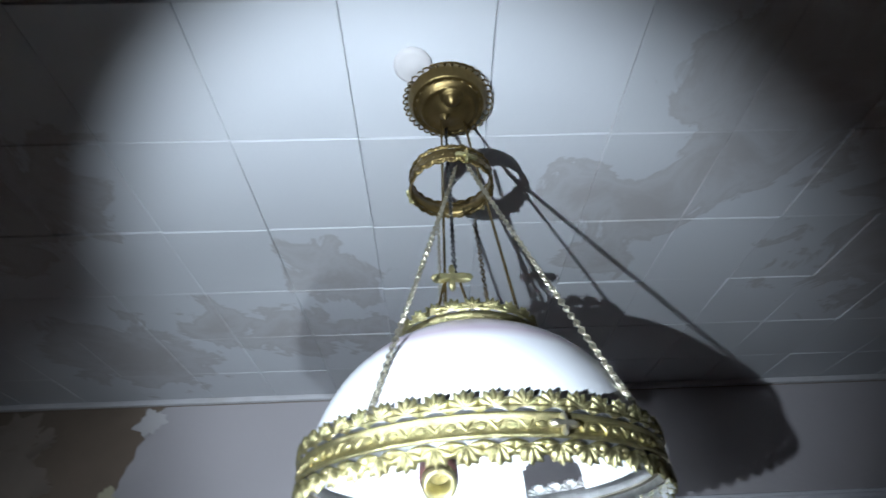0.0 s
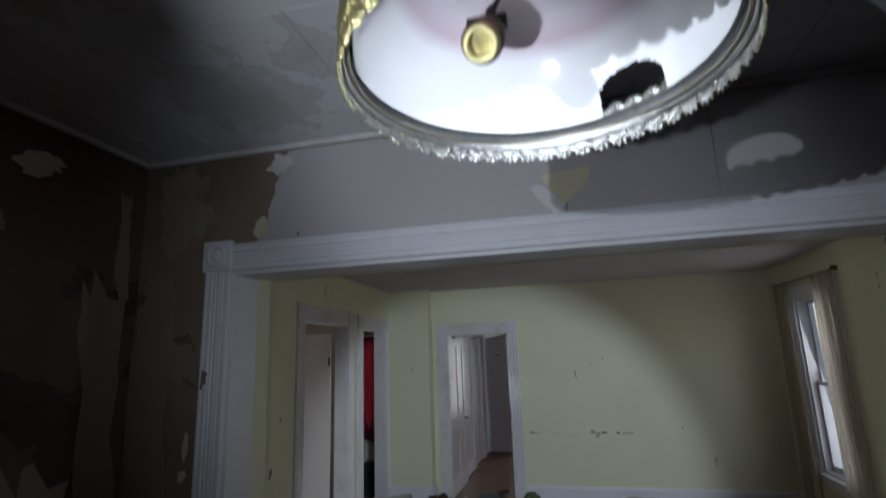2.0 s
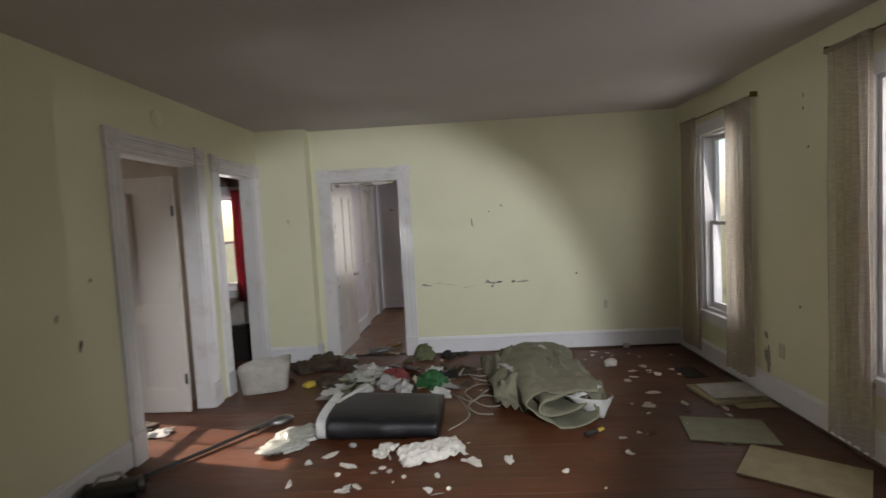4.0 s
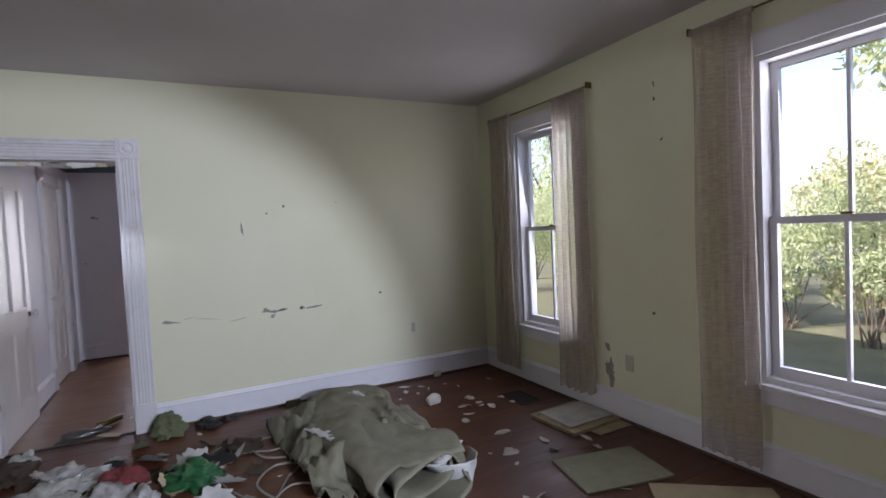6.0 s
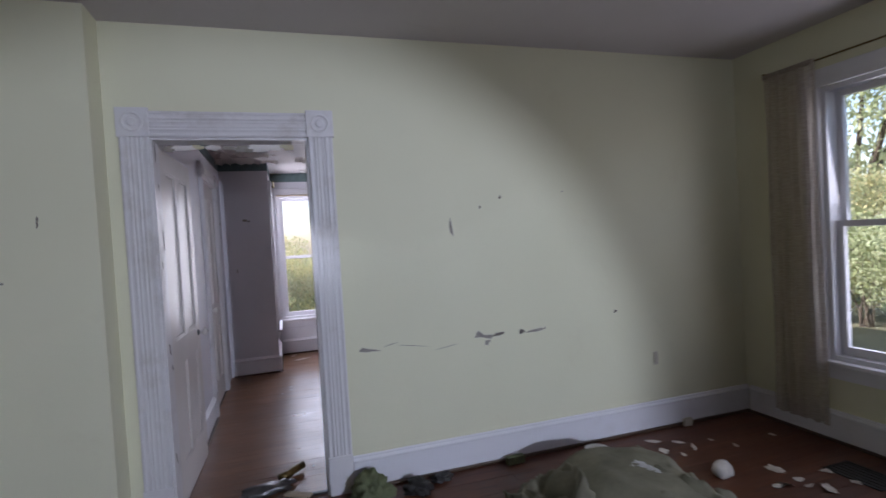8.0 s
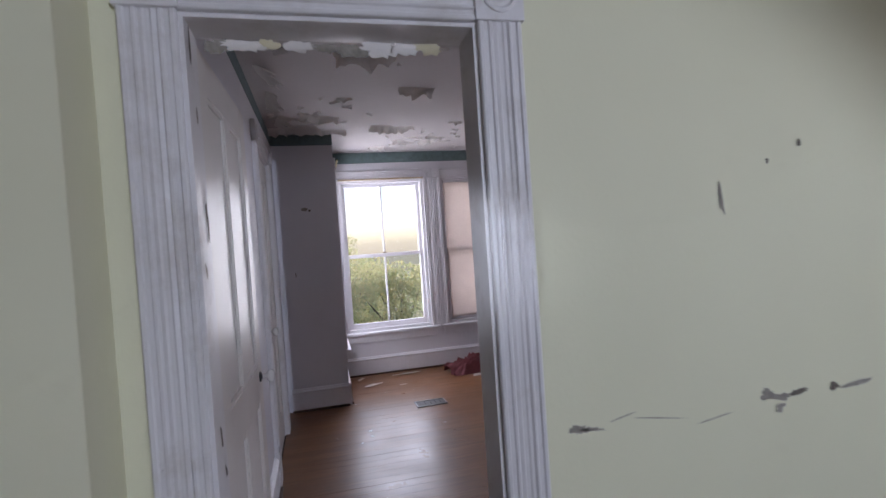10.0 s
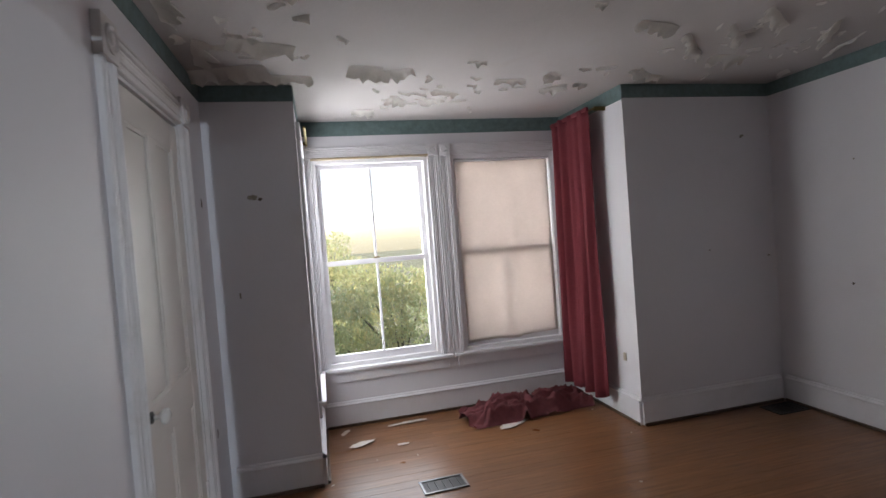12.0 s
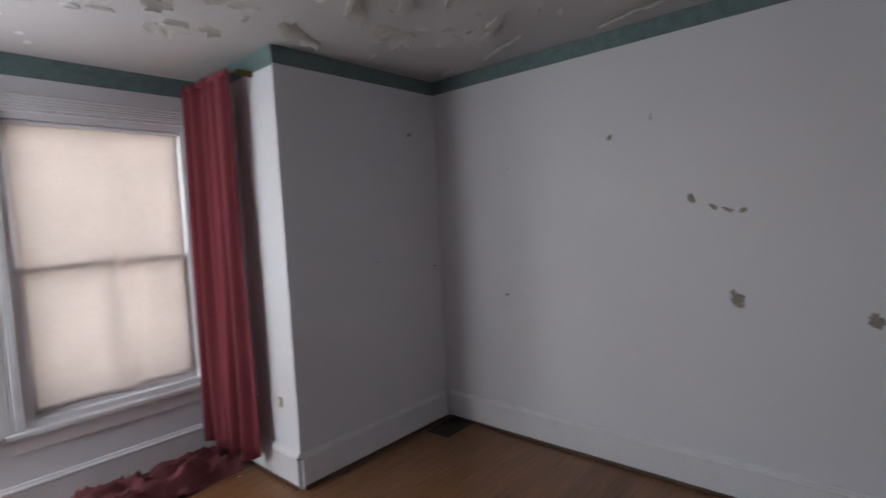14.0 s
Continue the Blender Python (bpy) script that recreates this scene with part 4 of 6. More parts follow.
for a, b in (((0.012, -0.064, 2.455), -41), ((-0.004, -0.064, 2.455), -123), ((-0.030, 0.055, 2.455), 100)):
    part("chain", chain(a, (0.189 * math.cos(radians(b)), 0.189 * math.sin(radians(b)), 2.064)), MAT["brass_pale"], hl, "twisted brass chain")
for top, low in (((-0.020, -0.030, 2.605), (-0.030, -0.062, 2.204)), ((0.018, -0.022, 2.605), (0.055, -0.064, 2.204))):
    part("suspension_cord", tube([top, [(p + q) / 2 for p, q in zip(top, low)], low], 0.0021, 6), MAT["brass_dark"], hl, "dark metal suspension rod")
part("chain", chain((-0.012, -0.010, 2.605), (-0.016, -0.056, 2.268), 0.009, 0.001, 0.0026), MAT["black"], hl, "thin dark chain")
part("chain", chain((0.030, 0.060, 2.455), (0.042, 0.070, 2.206), 0.010, 0.001, 0.003), MAT["brass_dark"], hl, "thin dark chain")
for x in (-0.020, ):
    w = part("counterweight", cross_clip(0.021, 0.005), MAT["brass"], hl, "small four-lobed brass counterweight", False, pose(x, -0.058, 2.265))
    part("hook", tube([(-0.010, 0, -0.006), (-0.015, 0, -0.028), (-0.022, 0, -0.057)], 0.0018, 6), MAT["brass_dark"], w)
    part("hook", tube([(0.010, 0, -0.006), (0.015, 0, -0.028), (0.022, 0, -0.057)], 0.0018, 6), MAT["brass_dark"], w)
sock = part("lamp_socket", lathe([(0.0115, -0.003), (0.0145, -0.003), (0.0165, 0.0), (0.0165, 0.004), (0.0155, 0.006), (0.0165, 0.008), (0.0155, 0.010), (0.0165, 0.012), (0.0155, 0.014), (0.0165, 0.016), (0.0165, 0.024),
                                 (0.0115, 0.024), (0.0115, -0.003)], 32), MAT["brass"], hl, "threaded brass bulb socket", True, pose(-0.044, -0.070, 2.030, -50, 0, 0))
part("socket_shell", lathe([(0.0005, 0.066), (0.012, 0.066), (0.019, 0.058), (0.019, 0.012), (0.0170, 0.010)], 28), MAT["brown_bakelite"], sock, "brown socket shell", True)
part("socket_contact", lathe([(0.0112, 0.022), (0.004, 0.021), (0.003, 0.017), (0.0005, 0.017)], 16), MAT["brass"], sock, "", True)
part("socket_arm", tube([(-0.044, -0.021, 2.070), (-0.042, 0.004, 2.115), (-0.012, 0.015, 2.17), (0.0, 0.0, 2.188), (0.030, 0.02, 2.194), (0.080, 0.0, 2.194)], 0.005, 8), MAT["black"], hl, "black socket arm")
part("arm_clip", box(-0.020, 0.020, -0.006, 0.006, 2.070, 2.084, 0.003), MAT["black"], hl, "", False, pose(-0.044, -0.016, 0.010))
solid("ceiling_rosette", lathe([(0.030, 0.0), (0.030, -0.006), (0.024, -0.010), (0.018, -0.008), (0.012, -0.012), (0.0005, -0.013)], 32), MAT["paper_pale"], "small round white ceiling rosette by the lamp", "ceiling rosette", smooth=True, m=pose(0.022, 0.990, CEIL - 0.001))

# ---- torn paper in the dining room ----


def flake_bm(rng, w, h, curl=0.02, n=7, thick=0.0008, ragged=0.42):
    """An irregular scrap in the x-y plane, lifted off along its lower edge towards -z."""
    bm = bmesh.new()
    ring = []
    n = n * 2
    low = [rng.uniform(-ragged, ragged) for _ in range(n // 3 + 1)]
    for k in range(n * 2):
        a = 2 * math.pi * k / (n * 2)
        u = k / (n * 2) * len(low)
        i = int(u)
        r = 1 + low[i] * (1 - u + i) + low[(i + 1) % len(low)] * (u - i) + rng.uniform(-0.6, 0.6) * ragged
        ca, sa = math.cos(a), math.sin(a)
        p = 0.5 if h > 0.4 else 0.85
        ring.append((0.5 * w * r * math.copysign(abs(ca) ** p, ca), 0.5 * h * r * math.copysign(abs(sa) ** p, sa)))

    def lift(x, y):
        v = max(0.0, 0.5 - y / h)
        return -curl * v ** 2.2
    for dz in (0.0, thick):
        mid = bm.verts.new((0, 0, lift(0, 0) + dz))
        inner = [bm.verts.new((x * 0.55, y * 0.55, lift(x * 0.55, y * 0.55) + dz)) for x, y in ring]
        outer = [bm.verts.new((x, y, lift(x, y) + dz)) for x, y in ring]
        m = len(ring)
        for k in range(m):
            bm.faces.new((inner[k], inner[(k + 1) % m], mid))
            bm.faces.new((outer[k], outer[(k + 1) % m], inner[(k + 1) % m], inner[k]))
    return bm


rng = random.Random(11)


def header_paper():
    """The sheet of wallpaper over the opening; its far end is torn off along a ragged line."""
    bm = bmesh.new()
    rows, n = [], 36
    for j in range(n + 1):
        z = 2.15 + (2.616 - 2.15) * j / n
        x0 = -1.13 + 0.36 * (z - 2.15) + 0.05 * noise.noise(Vector((z * 7, 1.3, 0))) + 0.022 * noise.noise(Vector((z * 31, 4.1, 0)))
        lift = 0.004 + 0.010 * max(0.0, noise.noise(Vector((z * 9, 7.7, 0))))
        rows.append([bm.verts.new((x, y, z)) for x, y in ((x0, 2.3895 - lift), (x0 + 0.05, 2.3872), (0.535, 2.3872), (0.540, 2.3862), (2.449, 2.3872))])
    for a, b in zip(rows, rows[1:]):
        for i in range(4):
            bm.faces.new((a[i], a[i + 1], b[i + 1], b[i]))
    return bm


def scrap_of(points, lift=0.0):
    """A flat torn scrap with the given outline, in x and z on the wall; lift curls its lower end into the room."""
    low, high = min(z for _, z in points), max(z for _, z in points)
    line = []
    for (xa, za), (xb, zb) in zip(points, points[1:] + points[:1]):
        for k in range(5):
            u = k / 5
            line.append((xa + (xb - xa) * u + rng.uniform(-0.004, 0.004), za + (zb - za) * u + rng.uniform(-0.004, 0.004)))
    bm = bmesh.new()
    cx, cz = sum(p[0] for p in line) / len(line), sum(p[1] for p in line) / len(line)
    for d in (0.0, 0.0009):
        def at(x, z):
            return bm.verts.new((x, -d - lift * ((high - z) / (high - low)) ** 2, z))
        mid, rim = at(cx, cz), [at(x, z) for x, z in line]
        for i in range(len(rim)):
            bm.faces.new((rim[i], rim[(i + 1) % len(rim)], mid))
    return bm


solid("wallpaper", header_paper(), MAT["wallpaper"], "dull mauve wallpaper with a torn end over the opening", "wallpaper")
solid("wallpaper_scrap", scrap_of([(0.045, 2.385), (0.225, 2.405), (0.205, 2.345), (0.130, 2.272), (0.085, 2.325)]), MAT["backing"], "yellowed patch of bare wallpaper backing", "wallpaper", m=pose(0, 2.3858, 0))
solid("wallpaper_scrap", scrap_of([(0.040, 2.355), (0.085, 2.322), (0.128, 2.272), (0.105, 2.225), (0.055, 2.275), (0.010, 2.345)], 0.022), MAT["paper_pale"], "pale wallpaper flap hanging loose", "wallpaper", m=pose(0, 2.3846, 0))
for k, (x, z, w, h) in enumerate(((-1.42, 2.46, 0.20, 0.26), (-1.30, 2.36, 0.10, 0.10), (-1.52, 2.05, 0.16, 0.20), (-1.38, 1.75, 0.14, 0.22))):
    solid("wallpaper_scrap", flake_bm(rng, w, h, 0.02, 9, 0.001, 0.5), MAT["paper_tan"], "ragged tan scrap of old lining paper", "wallpaper", m=pose(x, 2.3868, z, 90, 0, 0) @ pose(0, 0, 0, 0, 0, 25 * k) @ Matrix.Scale(-1, 4, (0, 0, 1)))
for x, z, w, h, mt, turn, curl, label in (
        (-1.07, 2.30, 0.055, 0.075, "backing", 10, 0.014, "small torn yellowed wallpaper scrap"), 
        (-1.34, 2.50, 0.10, 0.08, "paper_tan", 30, 0.02, "pale curled wallpaper scrap"), (-0.98, 2.56, 0.09, 0.10, "paper_pale", -20, 0.035, "pale curled wallpaper scrap hanging from the wall"),
        (-1.35, 1.47, 0.03, 0.09, "ivory", 4, 0.012, "pale strip of hanging paper"), (-1.36, 1.36, 0.035, 0.05, "backing", 30, 0.014, "small torn yellowed wallpaper scrap"),
        (-1.50, 2.40, 0.16, 0.30, "paper_tan", 6, 0.012, "pale strip of old wallpaper"), (-1.53, 1.55, 0.17, 0.85, "paper_tan", 2, 0.006, "long pale strip of old wallpaper")):
    solid("wallpaper_scrap", flake_bm(rng, w, h, curl), MAT[mt], label, "wallpaper", m=pose(x, 2.3862, z, 90, 0, 0) @ pose(0, 0, 0, 0, 0, turn) @ Matrix.Scale(-1, 4, (0, 0, 1)))
for y, z, w, h, mt, turn in ((2.28, 1.50, 0.20, 0.95, "paper_tan", 3), (2.05, 1.15, 0.30, 0.55, "paper_tan", -12), (1.80, 2.25, 0.07, 0.13, "paper_tan", 10), (2.30, 2.30, 0.08, 0.5, "paper_tan", 0), (1.55, 1.85, 0.06, 0.16, "scar_dark", 8), (1.95, 2.48, 0.16, 0.08, "backing", 20), (1.25, 2.2, 0.14, 0.3, "backing", -10)):
    solid("wallpaper_scrap", flake_bm(rng, w, h, 0.008), MAT[mt], "ragged strip of old paper on the stripped wall", "wallpaper", m=pose(-1.6385, y, z, 90, 0, 90) @ pose(0, 0, 0, 0, 0, turn) @ Matrix.Scale(-1, 4, (0, 0, 1)))

# ---- living room: curtains ----


def curtain_bm(width, high, folds, depth, rng, gather=0.75, nx=64, nz=26, flare=0.0):
    """A hanging cloth from x 0 to width, its top at z 0, with soft folds in y."""
    ph = [rng.uniform(0, 6.28) for _ in range(4)]
    bm = bmesh.new()
    rows = []
    for j in range(nz + 1):
        v = j / nz
        row = []
        for i in range(nx + 1):
            u = i / nx
            amp = depth * (gather + (1 - gather) * v) * (0.75 + 0.35 * math.sin(3.1 * u + ph[3]))
            y = amp * (math.sin(2 * math.pi * folds * u + ph[0] + 0.7 * math.sin(2.2 * v + ph[1])) + 0.35 * math.sin(2 * math.pi * folds * 2.3 * u + ph[2] + v))
            x = width * (u - 0.5) * (1 + flare * v) + width / 2 + 0.006 * math.sin(9 * v + 14 * u)
            hem = 0.012 * math.sin(2 * math.pi * folds * u + ph[1]) if j == nz else 0
            row.append(bm.verts.new((x, y, -high * v + hem)))
        rows.append(row)
    for a, b in zip(rows, rows[1:]):
        for i in range(nx):
            bm.faces.new((a[i], a[i + 1], b[i + 1], b[i]))
    return bm


def curtain(name, label, mat, m, width, high, folds, depth, seed, flare=0.0, gather=0.75):
    c = thing(name, label, "curtain", m)
    sheet = part("cloth", curtain_bm(width, high, folds, depth, random.Random(seed), gather, flare=flare), MAT[mat], c, smooth=True)
    if mat != "sheer":
        sd = sheet.modifiers.new("thickness", "SOLIDIFY")
        sd.thickness = 0.0015
    part("heading", box(0, width, -0.012, 0.012, -0.028, 0.004, 0.005), MAT[mat], c, "gathered heading of the cloth")
    return c


EAST = pose(0, 0, 0, 0, 0, -90)
curtain("curtain", "sheer beige open-weave curtain at the corner window", "sheer", pose(2.385, 6.99, 2.415, 0, 0, -90), 0.34, 2.30, 5, 0.027, 1, 0.06)
curtain("curtain", "sheer beige open-weave curtain with a frayed lower edge", "sheer", pose(2.385, 6.07, 2.40, 0, 0, -90), 0.36, 2.27, 5.5, 0.029, 2, 0.10)
curtain("curtain", "sheer beige curtain beside the bright window", "sheer", pose(2.385, 4.84, 2.48, 0, 0, -90), 0.36, 2.42, 5.5, 0.029, 3, 0.03)
for y0, y1, z in ((5.695, 7.00, 2.405), (3.5, 4.86, 2.475)):
    rod = thing("curtain_rod", "thin dark curtain rod over the window", "curtain rod", pose(2.40, 0, z))
    part("rod", tube([(0, y0, 0), (0, y1, 0)], 0.006, 8), MAT["brass_dark"], rod)
    for y in (y0, y1):
        part("bracket", box(-0.008, 0.049, y - 0.005, y + 0.005, -0.012, 0.030, 0.003), MAT["brass_dark"], rod)

# ---- living room: the larger litter ----


def lump(rng, sx, sy, sz, freq=3.0, rough=0.28, seed=0.0, sub=3, flat=0.35):
    """A crumpled heap that rests on the ground."""
    bm = bmesh.new()
    bmesh.ops.create_icosphere(bm, subdivisions=sub, radius=1.0)
    for v in bm.verts:
        p = v.co.copy()
        k = 1 + rough * noise.noise(p * freq * 0.8 + Vector((seed, seed * 1.7, 3))) + rough * (0.45 - 1.5 * abs(noise.noise(p * freq * 1.3 + Vector((seed, 5, seed))))) + rough * 0.5 * (0.3 - abs(noise.noise(p * freq * 3.1 + Vector((5, seed, seed)))))
        q = p * k
        q.z = max(q.z, -flat) + flat
        v.co = (q.x * sx, q.y * sy, q.z * sz / (1 + flat))
    return bm


roll = thing("plastic_roll", "flattened roll of shiny black plastic sheeting on the floor", "roll", pose(-0.555, 5.27, 0, 0, 0, -2))


def slab_round(w, dpt, h, seed):
    bm = bmesh.new()
    nx, na = 30, 36
    rows = []
    for i in range(nx + 1):
        u = i / nx
        x = w * (u - 0.5)
        row = []
        for k in range(na):
            a = 2 * math.pi * k / na
            cy, cz = math.cos(a), math.sin(a)
            y = 0.5 * dpt * math.copysign(abs(cy) ** 0.62, cy)
            z = 0.5 * h * math.copysign(abs(cz) ** 0.55, cz)
            wob = 0.010 * noise.noise(Vector((x * 4 + seed, y * 5, z * 6))) + 0.005 * noise.noise(Vector((x * 16, y * 14, z * 14 + seed)))
            row.append(bm.verts.new((x, y * (1 + wob * 4), max(0.002, 0.5 * h + z * (1 + wob * 3) - (0.03 * u if z > 0 else 0)))))
        rows.append(row)
    for a, b in zip(rows, rows[1:]):
        for k in range(na):
            bm.faces.new((a[k], a[(k + 1) % na], b[(k + 1) % na], b[k]))
    bm.faces.new(rows[0])
    bm.faces.new(rows[-1])
    return bm


part("wrap", slab_round(0.80, 0.62, 0.20, 1.0), MAT["black_plastic"], roll, smooth=True)
part("inner_edge", slab_round(0.09, 0.63, 0.205, 2.0), MAT["canvas_white"], roll, "pale rolled edge", True, pose(-0.425, 0, 0.002))
part("inner_flap", box(-0.02, 0.02, 0.0, 0.45, 0.0, 0.012, 0.004), MAT["canvas_white"], roll, "pale loose strip", False, pose(-0.40, -0.02, 0.192, 0, 0, -18))

rug = thing("rolled_rug", "folded olive carpet roll with white backing on the floor", "rug", pose(0.72, 5.93, 0, 0, 0, 4))


def spiral_rug():
    bm = bmesh.new()
    turns, na, ny = 1.9, 100, 44
    rows = []
    for j in range(ny + 1):
        v = j / ny
        y = -0.72 + 1.45 * v
        row = []
        for i in range(na + 1):
            u = i / na
            a = 2 * math.pi * turns * u + 0.8
            r = 0.36 - 0.24 * u
            x = 1.02 * r * math.cos(a) * (1 + 0.06 * math.sin(5 * v))
            z = 0.35 * r * math.sin(a)
            w = 0.075 * noise.noise(Vector((x * 3.2, y * 2.6, z * 4 + u * 3))) + 0.022 * noise.noise(Vector((x * 9, y * 7, z * 9)))
            sag = 0.82 + 0.25 * math.sin(2.4 * v + 0.5)
            row.append(bm.verts.new((x + w, y + 0.05 * math.sin(a) + 0.10 * noise.noise(Vector((u * 7, v * 2, 3.3))), max(0.004 + 0.012 * u, (0.130 + z) * sag + w))))
        rows.append(row)
    for a, b in zip(rows, rows[1:]):
        for i in range(na):
            bm.faces.new((a[i], a[i + 1], b[i + 1], b[i]))
    return bm


def draped(w, l, h, seed, nx=40, ny=40, edge=0.16, ripple=0.035):
    """A sheet that falls from a hump to the floor at its edges."""
    bm = bmesh.new()
    rows = []
    for j in range(ny + 1):
        row = []
        for i in range(nx + 1):
            u, v = i / nx * 2 - 1, j / ny * 2 - 1
            rag = 1 + 0.10 * noise.noise(Vector((u * 2 + seed, v * 2, 1)))
            x, y = u * w / 2 * rag, v * l / 2 * rag
            d = max(abs(u) ** 3, abs(v) ** 3)
            wx = u + 0.25 * noise.noise(Vector((u * 2, v * 2, seed + 4)))
            z = h * (1 - d) * (0.75 + 0.4 * noise.noise(Vector((u * 1.3 + seed, v * 1.3, 2)))) + ripple * (0.75 - 2.2 * abs(noise.noise(Vector((wx * 2.4, v * 1.6, seed))))) + 0.45 * ripple * (0.5 - 1.8 * abs(noise.noise(Vector((wx * 4.5, v * 5.5, seed + 9))))) + 0.12 * ripple * noise.noise(Vector((u * 14, v * 14, seed)))
            row.append(bm.verts.new((x, y, max(0.006, z))))
        rows.append(row)
    for a, b in zip(rows, rows[1:]):
        for i in range(nx):
            bm.faces.new((a[i], a[i + 1], b[i + 1], b[i]))
    return bm


def thick_part(name, bm, mat, parent, label="", m=None, thick=0.008):
    ob = part(name, bm, mat, parent, label, True, m)
    sd = ob.modifiers.new("thickness", "SOLIDIFY")
    sd.thickness, sd.offset = thick, 1
    return ob


thick_part("roll_body", spiral_rug(), MAT["canvas"], rug, "", None, 0.010)
thick_part("draped_fold", draped(0.88, 1.34, 0.175, 3.0, 90, 90, ripple=0.15), MAT["canvas"], rug, "olive carpet fold draped over the roll", pose(-0.03, 0.20, 0.005))


def pocket():
    """A stiff flap that bulges outward at its rim and tapers to the floor."""
    bm = bmesh.new()
    nu, nv = 18, 12
    rows = []
    for j in range(nv + 1):
        v = j / nv
        half = 0.19 * (1 - v) ** 0.8 + 0.025
        row = []
        for i in range(nu + 1):
            u = i / nu * 2 - 1
            crease = 0.010 * noise.noise(Vector((u * 3, v * 3, 4.0)))
            row.append(bm.verts.new((u * half + 0.03 * v, -(0.15 - 0.03 * v) * (1 - u * u) ** 0.7 * (1 - 0.25 * v) + crease - 0.04 * v, 0.006 + 0.185 * (1 - v) - 0.035 * (1 - v) * (u + 1) + crease * (1 - v))))
        rows.append(row)
    for a, b in zip(rows, rows[1:]):
        for i in range(nu):
            bm.faces.new((a[i], a[i + 1], b[i + 1], b[i]))
    return bm


thick_part("backing_flap", pocket(), MAT["canvas_white"], rug, "white backing flap turned out", pose(0.22, -0.56, 0.002, 0, 0, 22), 0.006)
thick_part("backing_fold", draped(0.07, 0.30, 0.02, 11.0, 8, 20, ripple=0.015), MAT["canvas_white"], rug, "white folded edge", pose(0.20, -0.60, 0.185, 0, 0, -50), 0.006)
thick_part("backing_fold", draped(0.10, 0.34, 0.02, 8.0, 10, 20, ripple=0.02), MAT["canvas_white"], rug, "white folded edge", pose(-0.29, 0.02, 0.195, 0, 14, 20), 0.006)
thick_part("backing_fold", draped(0.09, 0.24, 0.03, 9.0, 10, 20, ripple=0.02), MAT["canvas_white"], rug, "white folded edge", pose(0.10, 0.38, 0.245, 14, 0, 30), 0.006)

pic = thing("framed_print", "faded print in a pale wooden frame lying face up", "picture", pose(2.17, 5.69, 0.001, 0, 0, 4))
for x0, x1, y0, y1 in ((-0.23, 0.23, -0.22, -0.185), (-0.23, 0.23, 0.185, 0.22), (-0.23, -0.195, -0.185, 0.185), (0.195, 0.23, -0.185, 0.185)):
    part("frame_side", box(x0, x1, y0, y1, 0, 0.026, 0.004), MAT["cardboard"], pic)
part("print_sheet", box(-0.17, 0.24, -0.15, 0.19, 0.0265, 0.029), MAT["print"], pic, "warped faded print", False, pose(0.0, 0, 0, 0, -1.0, -4))
part("backing_board", box(-0.195, 0.195, -0.185, 0.185, 0.002, 0.016), MAT["cardboard"], pic)
solid("loose_card", box(-0.17, 0.17, -0.06, 0.06, 0.001, 0.006, 0.001), MAT["cardboard"], "pale card strip half under the framed print", "card", m=pose(2.28, 5.44, 0.0, 0, 0, 2))
solid("fibreboard", box(-0.27, 0.27, -0.20, 0.20, 0.001, 0.012, 0.002), MAT["cardboard_grey"], "grey-green fibreboard sheet lying on the floor", "board", m=pose(1.83, 5.01, 0, 0, 0, -12))
solid("fibreboard", box(-0.30, 0.30, -0.22, 0.22, 0.001, 0.014, 0.002), MAT["cardboard"], "tan fibreboard sheet lying by the wall", "board", m=pose(1.965, 4.42, 0, 0, 0, -38))

bin_ = thing("plastic_bin", "grimy white soft plastic bin leaning by the doorway", "bin", pose(-1.93, 6.26, 0, 0, 0, 20))


def bin_bm():
    bm = bmesh.new()
    rings = []
    for z, s, inner in ((0, 0.86, 0), (0.01, 0.90, 0), (0.12, 0.97, 0), (0.24, 1.05, 0), (0.255, 1.07, 0), (0.255, 1.03, 1), (0.14, 0.94, 1), (0.012, 0.84, 1)):
        ring = []
        for k in range(40):
            a = 2 * math.pi * k / 40
            c, sn = math.cos(a), math.sin(a)
            x, y = 0.24 * s * math.copysign(abs(c) ** 0.5, c), 0.17 * s * math.copysign(abs(sn) ** 0.5, sn)
            w = 0.018 * noise.noise(Vector((x * 6, y * 6, z * 4)))
            ring.append(bm.verts.new((x + w, y + w, z + (0.03 * c * z / 0.25) + (w if z > 0.2 else 0))))
        rings.append(ring)
    for a, b in zip(rings, rings[1:]):
        for k in range(40):
            bm.faces.new((a[k], a[(k + 1) % 40], b[(k + 1) % 40], b[k]))
    bm.faces.new(rings[0])
    bm.faces.new(rings[-1])
    return bm


part("body", bin_bm(), MAT["bin_white"], bin_, smooth=True)

